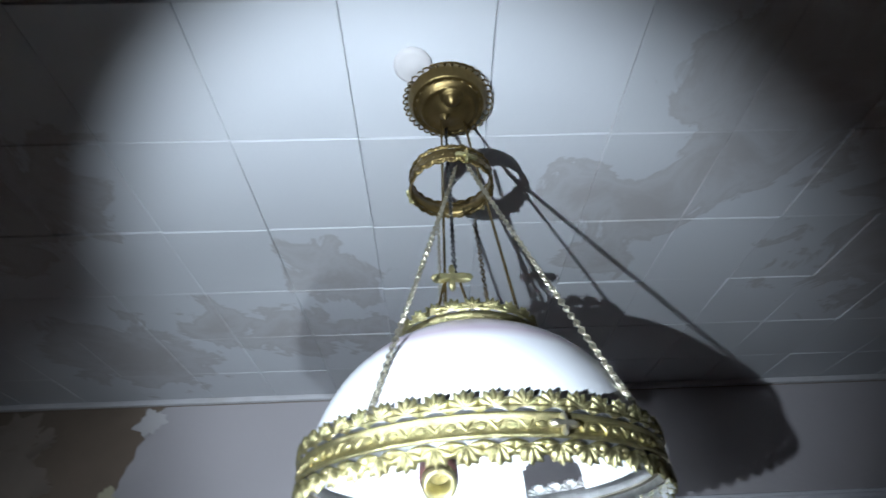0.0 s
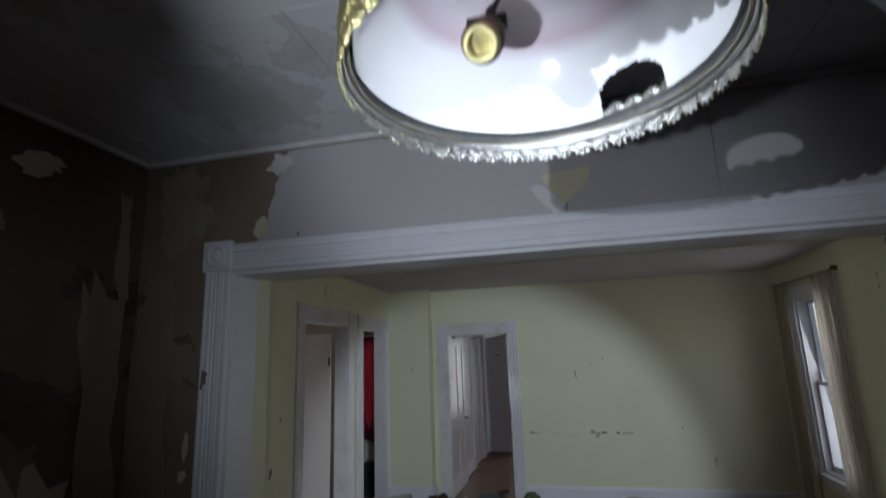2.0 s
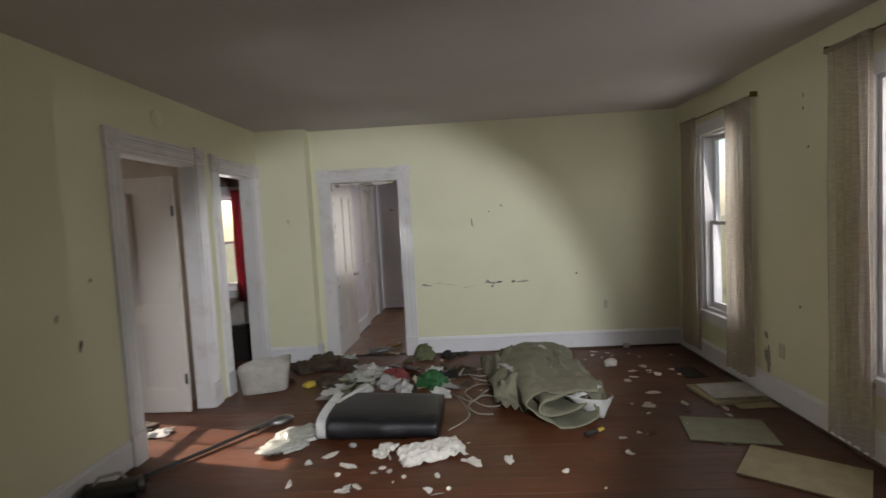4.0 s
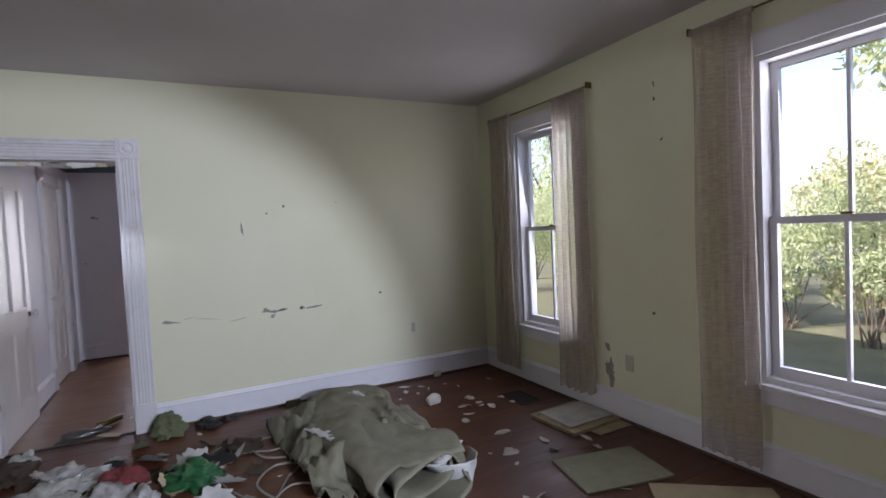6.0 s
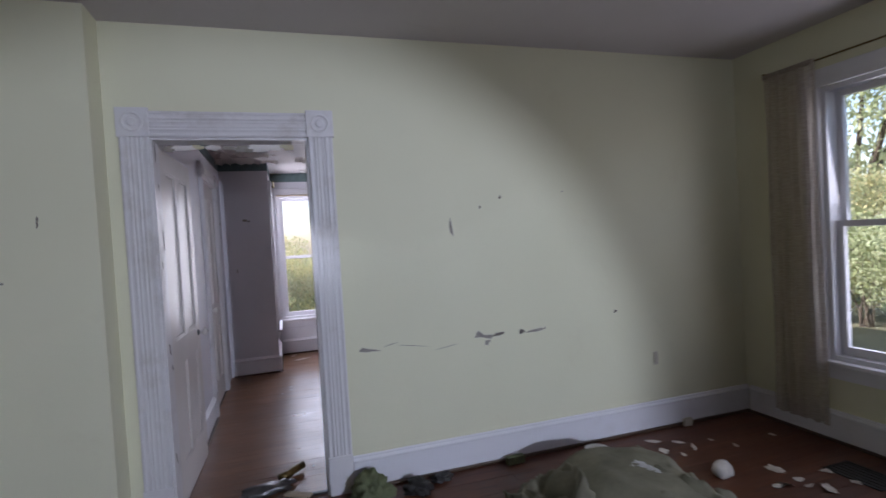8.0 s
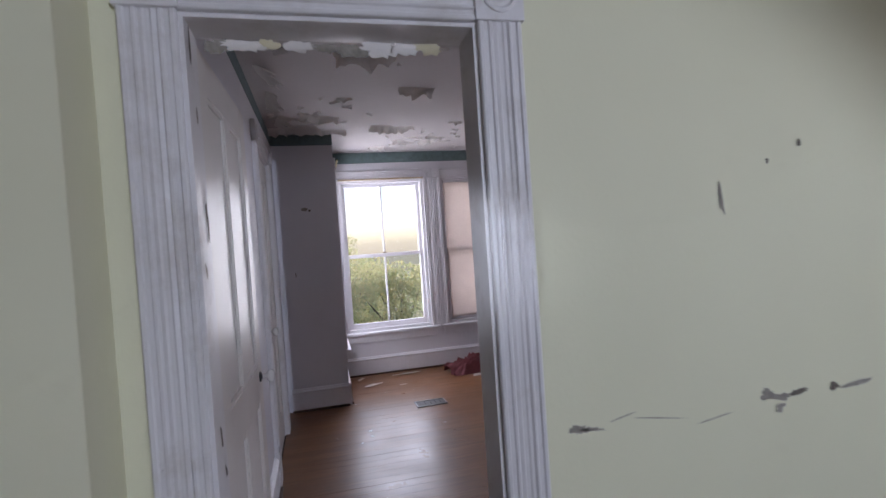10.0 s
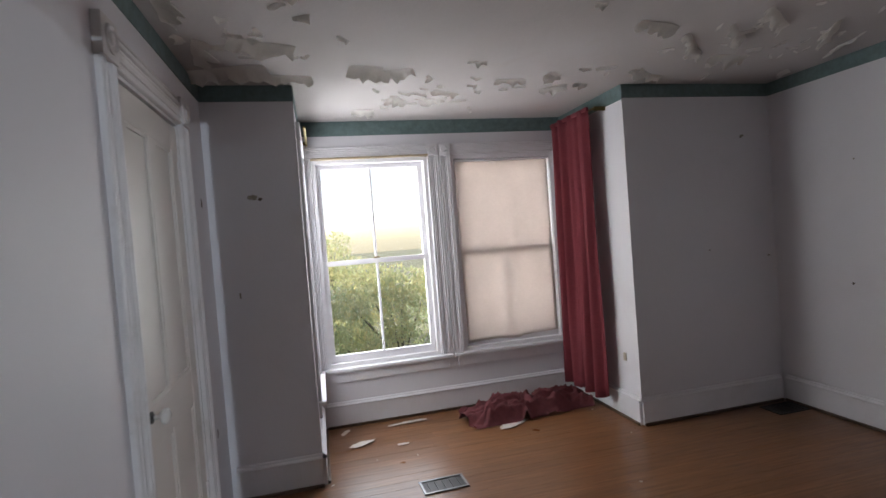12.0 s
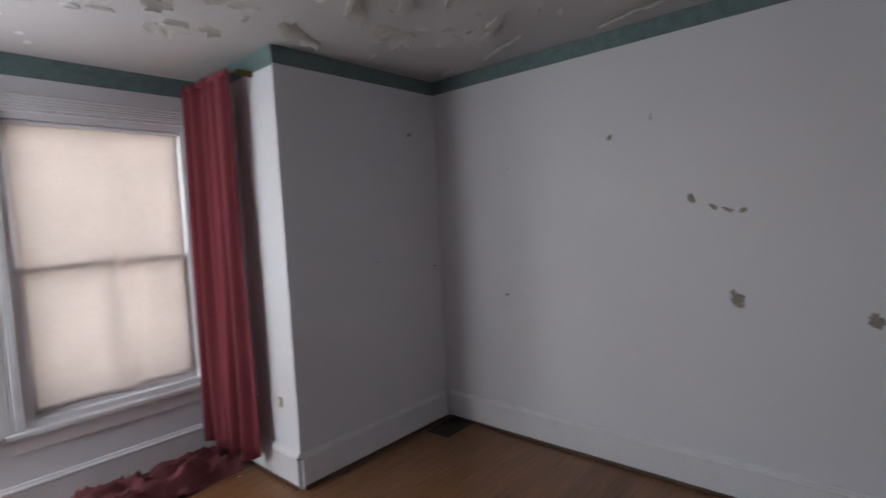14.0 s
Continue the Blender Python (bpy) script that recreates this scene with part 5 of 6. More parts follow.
for x, y, sx, sy, sz, mt, label, cat, seed in (
        (-1.55, 6.92, 0.17, 0.13, 0.15, "cloth_brown", "heap of dark brown rags by the chimney", "rags", 1), (-1.27, 6.88, 0.15, 0.11, 0.10, "cloth_brown", "heap of dark brown rags by the chimney", "rags", 2),
        (-1.74, 6.80, 0.13, 0.10, 0.12, "cloth_brown", "heap of dark brown rags by the chimney", "rags", 3), (-1.02, 6.42, 0.17, 0.12, 0.10, "bag_clear", "crumpled cloudy plastic bag in the litter", "plastic bag", 4),
        (-0.72, 6.20, 0.12, 0.09, 0.11, "bag_white", "crumpled white plastic bag in the litter", "plastic bag", 5), (-0.55, 6.06, 0.09, 0.07, 0.09, "bag_white", "crumpled white plastic bag in the litter", "plastic bag", 6),
        (-0.30, 6.18, 0.15, 0.11, 0.14, "bag_green", "crumpled green plastic bag behind the black roll", "plastic bag", 7), (-0.66, 6.33, 0.10, 0.08, 0.15, "cloth_red", "small red rag among the bags", "rag", 8),
        (-1.22, 5.05, 0.22, 0.14, 0.08, "bag_clear", "flat cloudy plastic bag in the sun patch", "plastic bag", 9), (-0.45, 7.13, 0.11, 0.10, 0.15, "cloth_green", "mossy green rag against the casing", "rag", 10),
        (-0.18, 7.12, 0.08, 0.06, 0.08, "black", "black rag by the baseboard", "rag", 11), (-0.02, 7.20, 0.07, 0.04, 0.04, "black", "black rag by the baseboard", "rag", 12),
        (-1.02, 6.72, 0.12, 0.09, 0.07, "bag_white", "crumpled white paper in the litter", "paper", 13), (-1.32, 6.35, 0.14, 0.10, 0.07, "cloth_brown", "dark brown rag in the litter", "rag", 14),
        (-1.50, 6.28, 0.06, 0.05, 0.06, "yellow_plastic", "small yellow plastic wrapper in the litter", "wrapper", 15), (-0.92, 6.05, 0.08, 0.06, 0.07, "bag_white", "crumpled white plastic bag in the litter", "plastic bag", 16),
        (-1.28, 7.06, 0.09, 0.06, 0.10, "bag_clear", "small cloudy bottle bag by the doorway", "plastic bag", 17), (0.02, 6.55, 0.12, 0.10, 0.05, "cloth_brown", "dark brown rag in the litter", "rag", 18),
        (-2.62, 5.30, 0.20, 0.12, 0.07, "cloth_brown", "dark brown rag in the hall doorway", "rag", 19), (-0.90, 6.55, 0.16, 0.10, 0.06, "bag_white", "crumpled white paper in the litter", "paper", 20)):
    solid("litter", lump(rng, sx * 0.92, sy * 0.92, sz * 0.8, 2.2, 0.62, seed * 3.3, 4), MAT[mt], label, cat, smooth=True, m=pose(x, y, 0.001, 0, 0, seed * 47))
thick_ob = solid("torn_paper", draped(0.44, 0.26, 0.035, 12.0, ripple=0.045), MAT["plaster_bit"], "crumpled white torn paper beside the black roll", "paper", smooth=True, m=pose(-0.20, 4.80, 0.001, 0, 0, 22))
solid("torn_paper", draped(0.16, 0.12, 0.02, 15.0, 20, 20, ripple=0.03), MAT["plaster_bit"], "crumpled white torn paper beside the black roll", "paper", smooth=True, m=pose(-0.52, 4.86, 0.001, 0, 0, 70))
solid("torn_paper", draped(0.40, 0.15, 0.02, 17.0, 20, 20, ripple=0.03), MAT["print"], "crumpled white paper on the doorway floor", "paper", smooth=True, m=pose(-2.48, 5.22, 0.001, 0, 0, 15))

wand = thing("vacuum_wand", "long dark vacuum cleaner wand lying on the floor", "vacuum cleaner", pose(-2.10, 4.45, 0))
part("tube", tube([(0, 0, 0.018), (0.30, 0.47, 0.020), (0.58, 0.90, 0.030)], 0.013, 10), MAT["black"], wand)
part("head", lump(rng, 0.10, 0.055, 0.06, 1.5, 0.1, 2.0, 3), MAT["steel"], wand, "dull grey floor head", True, pose(0.64, 0.96, 0.0, 0, 0, 40))
part("collar", tube([(0.52, 0.81, 0.030), (0.59, 0.92, 0.032)], 0.019, 12), MAT["steel"], wand, "dull metal collar")
can_ob = thing("vacuum_cleaner", "small dark vacuum cleaner body by the baseboard", "vacuum cleaner", pose(-2.06, 4.30, 0, 0, 0, 30))
part("body", slab_round(0.26, 0.14, 0.13, 5.0), MAT["black"], can_ob, smooth=True)
part("end_cap", lathe([(0.0005, 0.0), (0.045, 0.0), (0.055, 0.012), (0.055, 0.03), (0.05, 0.04)], 24), MAT["steel"], can_ob, "pale round end cap", True, pose(0.133, 0, 0.066, 0, 90, 0))
part("handle", tube([(-0.08, 0, 0.125), (-0.05, 0, 0.165), (0.05, 0, 0.165), (0.08, 0, 0.125)], 0.010, 8), MAT["bin_white"], can_ob, "pale handle")


def cord(name, label, points, radius=0.007):
    pts = []
    n = len(points)
    for i in range(n - 1):
        p0, p1, p2, p3 = (Vector(points[min(max(k, 0), n - 1)]) for k in (i - 1, i, i + 1, i + 2))
        for s in range(8):
            t = s / 8
            pts.append(0.5 * ((2 * p1) + (p2 - p0) * t + (2 * p0 - 5 * p1 + 4 * p2 - p3) * t * t + (3 * p1 - p0 - 3 * p2 + p3) * t ** 3))
    pts.append(Vector(points[-1]))
    return solid(name, tube(pts, radius, 7), MAT["rope"], label, "cord", smooth=True)


cord("cord", "dirty pale cord lying in loops on the floor", [(-0.05, 5.85, 0.008), (0.08, 5.72, 0.008), (0.20, 5.95, 0.008), (0.30, 6.05, 0.016), (0.15, 6.12, 0.016), (0.02, 5.90, 0.02), (0.16, 5.62, 0.008), (0.30, 5.60, 0.008), (0.32, 5.74, 0.016), (0.18, 5.80, 0.022), (0.05, 5.62, 0.012), (0.12, 5.45, 0.008), (0.24, 5.42, 0.008)])
cord("cord", "dirty pale cord lying in loops on the floor", [(-0.20, 6.35, 0.008), (0.0, 6.45, 0.008), (0.18, 6.38, 0.008), (0.30, 6.46, 0.014), (0.22, 6.60, 0.014), (0.06, 6.56, 0.008), (0.10, 6.30, 0.016), (0.24, 6.22, 0.008)])
cord("cord", "dark cable lying along the floor", [(-0.10, 5.15, 0.006), (0.05, 5.40, 0.006), (-0.02, 5.75, 0.006), (-0.15, 6.10, 0.006), (-0.05, 6.60, 0.006)], 0.005)

solid("plate", lathe([(0.0005, 0.004), (0.045, 0.004), (0.052, 0.010), (0.078, 0.018), (0.080, 0.020), (0.077, 0.0205), (0.050, 0.013), (0.042, 0.008), (0.0005, 0.008)], 36), MAT["porcelain"], "round white saucer by the baseboard", "plate", smooth=True, m=pose(1.02, 7.14, 0.0))
solid("plaster_lump", lump(rng, 0.075, 0.05, 0.07, 1.8, 0.2, 4.0, 3), MAT["plaster_bit"], "rounded pale plaster lump on the floor", "plaster", smooth=True, m=pose(1.48, 6.60, 0.001, 0, 0, 40))
solid("wooden_block", box(-0.06, 0.06, -0.02, 0.02, 0.001, 0.05, 0.006), MAT["cloth_green"], "small grey-green block against the baseboard", "block", m=pose(0.47, 7.21, 0, 0, 0, 3))
solid("wooden_block", box(-0.035, 0.035, -0.012, 0.012, 0.001, 0.055, 0.004), MAT["ivory"], "small pale block against the baseboard", "block", m=pose(1.83, 7.232, 0))
fl = thing("torch", "small black torch with a yellow end on the floor", "torch", pose(0.91, 5.00, 0.022, 0, 0, 30))
part("barrel", tube([(-0.06, 0, 0), (-0.01, 0, 0), (0.0, 0, 0.0), (0.05, 0, 0.0)], [0.020, 0.020, 0.014, 0.014], 14), MAT["black"], fl)
part("end_cap", tube([(0.05, 0, 0), (0.11, 0.01, 0)], 0.013, 12), MAT["yellow_plastic"], fl, "yellow end")
solid("foil_wrapper", lump(rng, 0.14, 0.06, 0.05, 3.0, 0.5, 31.0), MAT["steel"], "crumpled silver foil on the doorway floor", "foil", smooth=True, m=pose(-1.02, 7.47, 0.001, 0, 0, 15))
solid("metal_pipe_fitting", tube([(-0.09, 0, 0.03), (-0.03, 0.01, 0.03), (0.02, 0.05, 0.03), (0.09, 0.07, 0.035)], 0.024, 12), MAT["brass_dark"], "dark bent pipe fitting on the doorway floor", "pipe fitting", smooth=True, m=pose(-0.86, 7.60, 0.0, 0, 0, 20))
solid("wood_scrap", box(-0.08, 0.08, -0.025, 0.025, 0.001, 0.014, 0.003), MAT["wood_raw"], "pale wooden scrap on the threshold", "wood scrap", m=pose(-0.84, 7.33, 0.012, 0, 0, -32))
solid("threshold_strip", box(-1.446, -0.674, 7.315, 7.345, 0.0005, 0.012, 0.004), MAT["black"], "dark worn threshold strip in the doorway", "threshold", "structure")


def register(name, label, x, y, w, l, turn=0, frame_mat="black"):
    r = thing(name, label, "floor vent", pose(x, y, 0.001, 0, 0, turn))
    # a flat black sheet stands in for the shade below the slats
    part("backing", box(-w / 2 + 0.006, w / 2 - 0.006, -l / 2 + 0.006, l / 2 - 0.006, 0, 0.002), MAT["black"], r, "black sheet for the shade in the duct")
    for q in ((-w / 2, w / 2, -l / 2, -l / 2 + 0.014), (-w / 2, w / 2, l / 2 - 0.014, l / 2), (-w / 2, -w / 2 + 0.014, -l / 2 + 0.014, l / 2 - 0.014), (w / 2 - 0.014, w / 2, -l / 2 + 0.014, l / 2 - 0.014)):
        part("frame_side", box(*q, 0, 0.007, 0.002), MAT[frame_mat], r)
    n = 6
    for i in range(1, n):
        x0 = -w / 2 + w * i / n
        part("slat", box(x0 - 0.003, x0 + 0.003, -l / 2 + 0.014, l / 2 - 0.014, 0.001, 0.006), MAT["black"], r)
    return r


register("floor_vent", "dark metal floor vent with a steel frame", -0.29, 10.18, 0.27, 0.16, 2, "steel")
register("floor_vent", "dark metal floor vent in the front room corner", 2.33, 10.30, 0.28, 0.18)
register("floor_vent", "dark metal floor vent by the outer wall", 2.12, 6.28, 0.20, 0.30, 0)


def outlet(label, m):
    o = thing("wall_outlet", label, "outlet", m)
    part("plate", box(-0.035, 0.035, -0.006, -0.0005, -0.057, 0.057, 0.003), MAT["ivory"], o)
    for z in (-0.024, 0.024):
        part("socket", box(-0.015, 0.015, -0.008, -0.006, z - 0.013, z + 0.013, 0.002), MAT["ivory"], o)
    return o


outlet("ivory double wall outlet under the windows", facing("-x", 2.45) @ pose(-5.42, 0, 0.42))
outlet("ivory narrow wall outlet by the baseboard", facing("-y", 7.29) @ pose(1.63, 0, 0.50) @ Matrix.Diagonal((0.5, 1, 0.8, 1)))
outlet("small white switch plate on the bay wall", facing("-x", 1.25) @ pose(-10.62, 0, 0.46) @ Matrix.Diagonal((0.4, 2, 0.5, 1)))

# ---- scars and nails on the walls ----


def scars(way, at, rows, name="wall_scar"):
    for a, z, w, h, turn, mt, label in rows:
        x = a if way in ("-y", "+x") else -a
        w, h = w * 0.8, h * 0.8
        solid(name, flake_bm(rng, w, h, 0.0, 9, 0.0008, 0.5), MAT[mt], label, "wall damage", m=facing(way, at) @ pose(x, -0.0018, z, 90) @ pose(0, 0, 0, 0, 0, turn))


G, N = "gouge of bare grey plaster in the wall", "small nail hole in the wall"
scars("-y", 7.29, ((-0.405, 0.805, 0.085, 0.035, 0, "scar", G), (-0.36, 0.800, 0.10, 0.012, -5, "scar", G), (0.305, 0.815, 0.06, 0.045, 0, "scar", G), (0.37, 0.80, 0.10, 0.028, -8, "scar", G),
                   (0.45, 0.808, 0.10, 0.022, 6, "scar_dark", G), (0.60, 0.805, 0.05, 0.030, 0, "scar_dark", G), (0.70, 0.80, 0.16, 0.016, 5, "scar", G), (0.36, 0.765, 0.05, 0.03, 20, "scar", G),
                   (1.315, 0.865, 0.028, 0.018, 0, "scar_dark", N), (0.16, 1.50, 0.016, 0.11, 8, "scar", G), (0.36, 1.62, 0.016, 0.020, 0, "scar_dark", N), (0.50, 1.68, 0.018, 0.03, 10, "scar_dark", N),
                   (0.95, 1.70, 0.014, 0.014, 0, "scar", N), (-0.12, 0.80, 0.20, 0.006, -9, "scar", "hairline crack in the plaster"), (0.10, 0.77, 0.16, 0.005, 8, "scar", "hairline crack in the plaster"), (-0.25, 0.825, 0.10, 0.006, 12, "scar", "hairline crack in the plaster")))
scars("-x", 2.45, ((5.15, 2.28, 0.014, 0.05, 0, "scar_dark", N), (5.15, 2.18, 0.02, 0.03, 10, "scar_dark", N), (5.10, 1.92, 0.03, 0.025, 20, "scar_dark", N), (5.20, 0.80, 0.025, 0.02, 0, "scar_dark", N),
                   (5.60, 0.32, 0.10, 0.20, 10, "scar", "water-stained patch of bare plaster by the curtain"), (5.62, 0.50, 0.05, 0.06, 0, "scar", G)))
scars("-y", 2.3862, ((0.155, 2.475, 0.006, 0.16, 2, "scar_dark", "dark crack in the papered wall"), (0.13, 2.26, 0.006, 0.05, -6, "scar_dark", "dark crack in the papered wall"), (0.62, 2.44, 0.005, 0.36, 0, "scar", "vertical seam in the wallpaper"),
                   (-0.90, 2.26, 0.012, 0.014, 0, "scar_dark", N)))
scars("+x", -1.4475, tuple((7.33 + 0.03 * (k % 3), z, 0.022, h, 4 * k, mt, "dark chip in the painted door jamb") for k, (z, h, mt) in enumerate(((1.98, 0.10, "scar_dark"), (1.80, 0.06, "scar"), (1.52, 0.14, "scar_dark"), (1.38, 0.05, "scar"), (0.92, 0.06, "scar_dark"), (0.82, 0.05, "scar_dark"), (0.35, 0.08, "scar")))))
for k in range(9):
    solid("paint_scrap", flake_bm(rng, rng.uniform(0.05, 0.12), rng.uniform(0.02, 0.045), 0.012, 7, 0.001), MAT[rng.choice(("flake", "scar", "backing"))], "torn paint scrap hanging under the door head", "paint scrap",
          m=pose(-1.40 + 0.078 * k, 7.425, 2.028 - rng.uniform(0, 0.012), 90, 0, rng.uniform(-8, 8)))
scars("-y", 7.10, ((-1.90, 1.62, 0.012, 0.045, 0, "scar_dark", N), (-2.05, 1.35, 0.02, 0.02, 0, "scar", N)))
scars("+x", -2.22, ((4.37, 0.92, 0.03, 0.10, -15, "scar_dark", G), (4.22, 1.12, 0.05, 0.05, 0, "scar", G), (4.50, 1.30, 0.03, 0.03, 0, "scar", N)))
scars("-x", 2.50, ((8.76, 1.49, 0.055, 0.05, 10, "scar", G), (8.66, 1.445, 0.05, 0.025, -20, "scar", G), (8.60, 1.43, 0.06, 0.02, -25, "scar", G), (8.53, 1.425, 0.04, 0.03, 0, "scar", G), (8.57, 1.01, 0.07, 0.08, 20, "scar", G),
                   (9.17, 1.85, 0.035, 0.035, 0, "scar", G), (9.89, 0.935, 0.022, 0.02, 0, "scar_dark", N), (8.95, 1.93, 0.012, 0.04, 0, "scar", N), (9.85, 1.75, 0.012, 0.012, 0, "scar", N), (8.06, 0.95, 0.06, 0.07, 0, "scar", G), (8.35, 0.10, 0.12, 0.05, -15, "scar", G)))
scars("-y", 10.46, ((2.245, 2.03, 0.05, 0.035, 10, "scar", G), (-1.245, 1.765, 0.05, 0.035, 0, "scar", G), (-1.20, 1.755, 0.025, 0.02, 0, "scar_dark", N), (-1.355, 1.195, 0.016, 0.05, 5, "scar", N), (2.43, 1.12, 0.05, 0.012, 0, "scar", N), (1.9, 1.2, 0.012, 0.012, 0, "scar", N)))
scars("+x", -1.49, ((10.30, 1.73, 0.03, 0.07, 5, "scar_dark", G), (10.20, 0.5, 0.03, 0.04, 0, "scar_dark", N)))
solid("round_cap", lathe([(0.065, 0.0), (0.065, 0.010), (0.058, 0.015), (0.0005, 0.016)], 28), MAT["wall_yellow"], "round painted stovepipe cap over the doorway", "wall cap", smooth=True, m=pose(-2.2195, 5.31, 2.445, 0, 90, 0))

# ---- front room ----
rd = curtain("curtain", "faded wine-red curtain hanging in the bay", "red_curtain", pose(1.135, 11.33, 2.33, 0, 0, -90), 0.60, 2.20, 4, 0.050, 7, 0.0, 0.55)
rod = thing("curtain_rod", "dark curtain rod across the bay side", "curtain rod", pose(1.16, 0, 2.31))
part("rod", tube([(0, 10.66, 0), (0, 11.36, 0)], 0.008, 10), MAT["brass_dark"], rod)
part("bracket", box(-0.006, 0.085, 10.66, 10.674, -0.02, 0.01, 0.003), MAT["brass_dark"], rod)
part("bracket", box(-0.006, 0.085, 11.345, 11.358, -0.02, 0.01, 0.003), MAT["brass_dark"], rod)
rod = thing("curtain_rod", "gilt wooden curtain rod over the clear bay window", "curtain rod", pose(0, 11.345, 2.118))
part("rod", tube([(-0.90, 0, 0.0), (0.03, 0, 0.004)], 0.010, 10), MAT["wood_raw"], rod)
for x in (-0.88, 0.01):
    part("bracket", box(x - 0.008, x + 0.008, 0, 0.03, -0.006, 0.012, 0.003), MAT["brass_dark"], rod)
rod = thing("curtain_rod", "short gilt curtain rod on the bay side", "curtain rod", pose(-0.92, 0, 2.235))
part("rod", tube([(0, 10.75, 0), (0, 11.38, 0)], 0.009, 10), MAT["brass"], rod)
part("bracket", box(-0.049, 0.008, 11.30, 11.316, -0.012, 0.014, 0.003), MAT["brass_dark"], rod)


def blind_bm():
    bm = bmesh.new()
    nx, nz = 34, 44
    rows = []
    for j in range(nz + 1):
        v = j / nz
        row = []
        for i in range(nx + 1):
            u = i / nx
            x = 0.268 + 0.855 * u + 0.014 * v * (1 - u)
            y = -0.010 * math.exp(-((u - 0.56) / 0.05) ** 2) * (0.4 + v) - 0.004 * math.sin(9 * u + 2) * v - 0.006 * math.exp(-((u - 0.47) / 0.03) ** 2) * v
            low = 0.520 + (0.030 * max(0.0, u - 0.52) if u > 0.5 else 0.012 * math.sin(6 * u)) + (0.014 if u > 0.58 else 0)
            row.append(bm.verts.new((x, 11.443 + y, 2.088 + (low - 2.088) * v)))
        rows.append(row)
    for a, b in zip(rows, rows[1:]):
        for i in range(nx):
            bm.faces.new((a[i], a[i + 1], b[i + 1], b[i]))
    return bm


bl = thing("roller_blind", "drawn cream roller blind with a creased lower edge", "blind")
sheet = part("blind_cloth", blind_bm(), MAT["blind"], bl, smooth=True)
sd = sheet.modifiers.new("thickness", "SOLIDIFY")
sd.thickness = 0.001
part("roller", tube([(0.262, 11.424, 2.076), (1.128, 11.424, 2.076)], 0.012, 12), MAT["trim_white"], bl)
part("roller_bracket", box(0.2605, 0.266, 11.405, 11.44, 2.055, 2.0895, 0.001), MAT["black"], bl)

heap = solid("fallen_curtain", draped(1.05, 0.34, 0.10, 21.0, 90, 40, ripple=0.10), MAT["cloth_wine"], "fallen wine-red curtain crumpled on the bay floor", "curtain", smooth=True, m=pose(0.62, 11.07, 0.001, 0, 0, 4))
for x, y, w, h, turn in ((0.43, 10.86, 0.20, 0.09, 20), (-0.70, 10.98, 0.16, 0.08, 30), (-0.42, 10.85, 0.10, 0.05, 0), (-0.30, 11.25, 0.28, 0.06, 5), (-0.80, 11.25, 0.10, 0.06, 60)):
    solid("paint_scrap", flake_bm(rng, w, h, -0.008, 8, 0.002), MAT["flake"], "curled white paint scrap on the floor", "paint scrap", m=pose(x, y, 0.002, 0, 0, turn))

for k in range(60):
    x, y = rng.gauss(-0.90, 0.45), rng.gauss(6.35, 0.30)
    if y > 6.95 or x > 0.2 or x < -1.9 or y < 5.75:
        continue
    solid("paper_scrap", flake_bm(rng, rng.uniform(0.08, 0.22), rng.uniform(0.05, 0.13), -rng.uniform(0.02, 0.07), 7, 0.002), MAT[rng.choice(("print", "bag_white", "bag_clear", "cardboard", "cloth_brown", "cloth_green", "black"))],
          "crumpled scrap in the litter on the floor", "paper scrap", group="paper scraps", m=pose(x, y, 0.004, rng.uniform(-4, 4), rng.uniform(-4, 4), rng.uniform(0, 360)))

for k in range(46):
    near_roll = k < 22
    x, y = (rng.gauss(-0.45, 0.35), rng.gauss(4.62, 0.22)) if near_roll else (rng.uniform(0.9, 2.2), rng.uniform(4.7, 7.0))
    solid("paper_scrap", flake_bm(rng, rng.uniform(0.03, 0.11), rng.uniform(0.02, 0.06), -rng.uniform(0.004, 0.016), 6, 0.0015, 0.5), MAT[rng.choice(("plaster_bit", "plaster_bit", "print"))],
          "torn white paper bit on the boards", "paper scrap", group="paper scraps", m=pose(x, y, 0.003, 0, 0, rng.uniform(0, 360)))

# ---- back room and hall, seen through the doorways ----
curtain("curtain", "pink-red curtain at the back room window", "pink_curtain", pose(-3.078, 8.22, 2.10, 0, 0, 0), 0.32, 1.62, 4, 0.02, 9)
chest = thing("dark_trunk", "black trunk under the back room window", "trunk", pose(-2.80, 7.55, 0))
part("body", box(-0.34, 0.34, -0.22, 0.22, 0.0, 0.36, 0.012), MAT["black"], chest)
part("lid", box(-0.35, 0.35, -0.23, 0.23, 0.362, 0.42, 0.015), MAT["black"], chest)
solid("bundle", lump(rng, 0.26, 0.17, 0.24, 2.0, 0.35, 51.0), MAT["bin_white"], "grimy white bundle of cloth on the trunk", "bundle", smooth=True, m=pose(-2.76, 7.55, 0.421))
solid("bundle", lump(rng, 0.14, 0.12, 0.16, 2.0, 0.35, 57.0), MAT["cloth_brown"], "dark bundle of cloth on the trunk", "bundle", smooth=True, m=pose(-2.60, 7.72, 0.421))

# ---- outdoors ----
solid("ground", box(-90, 90, -90, 90, -0.62, -0.50), MAT["earth"], "rough grassy ground round the house", "ground", "structure")


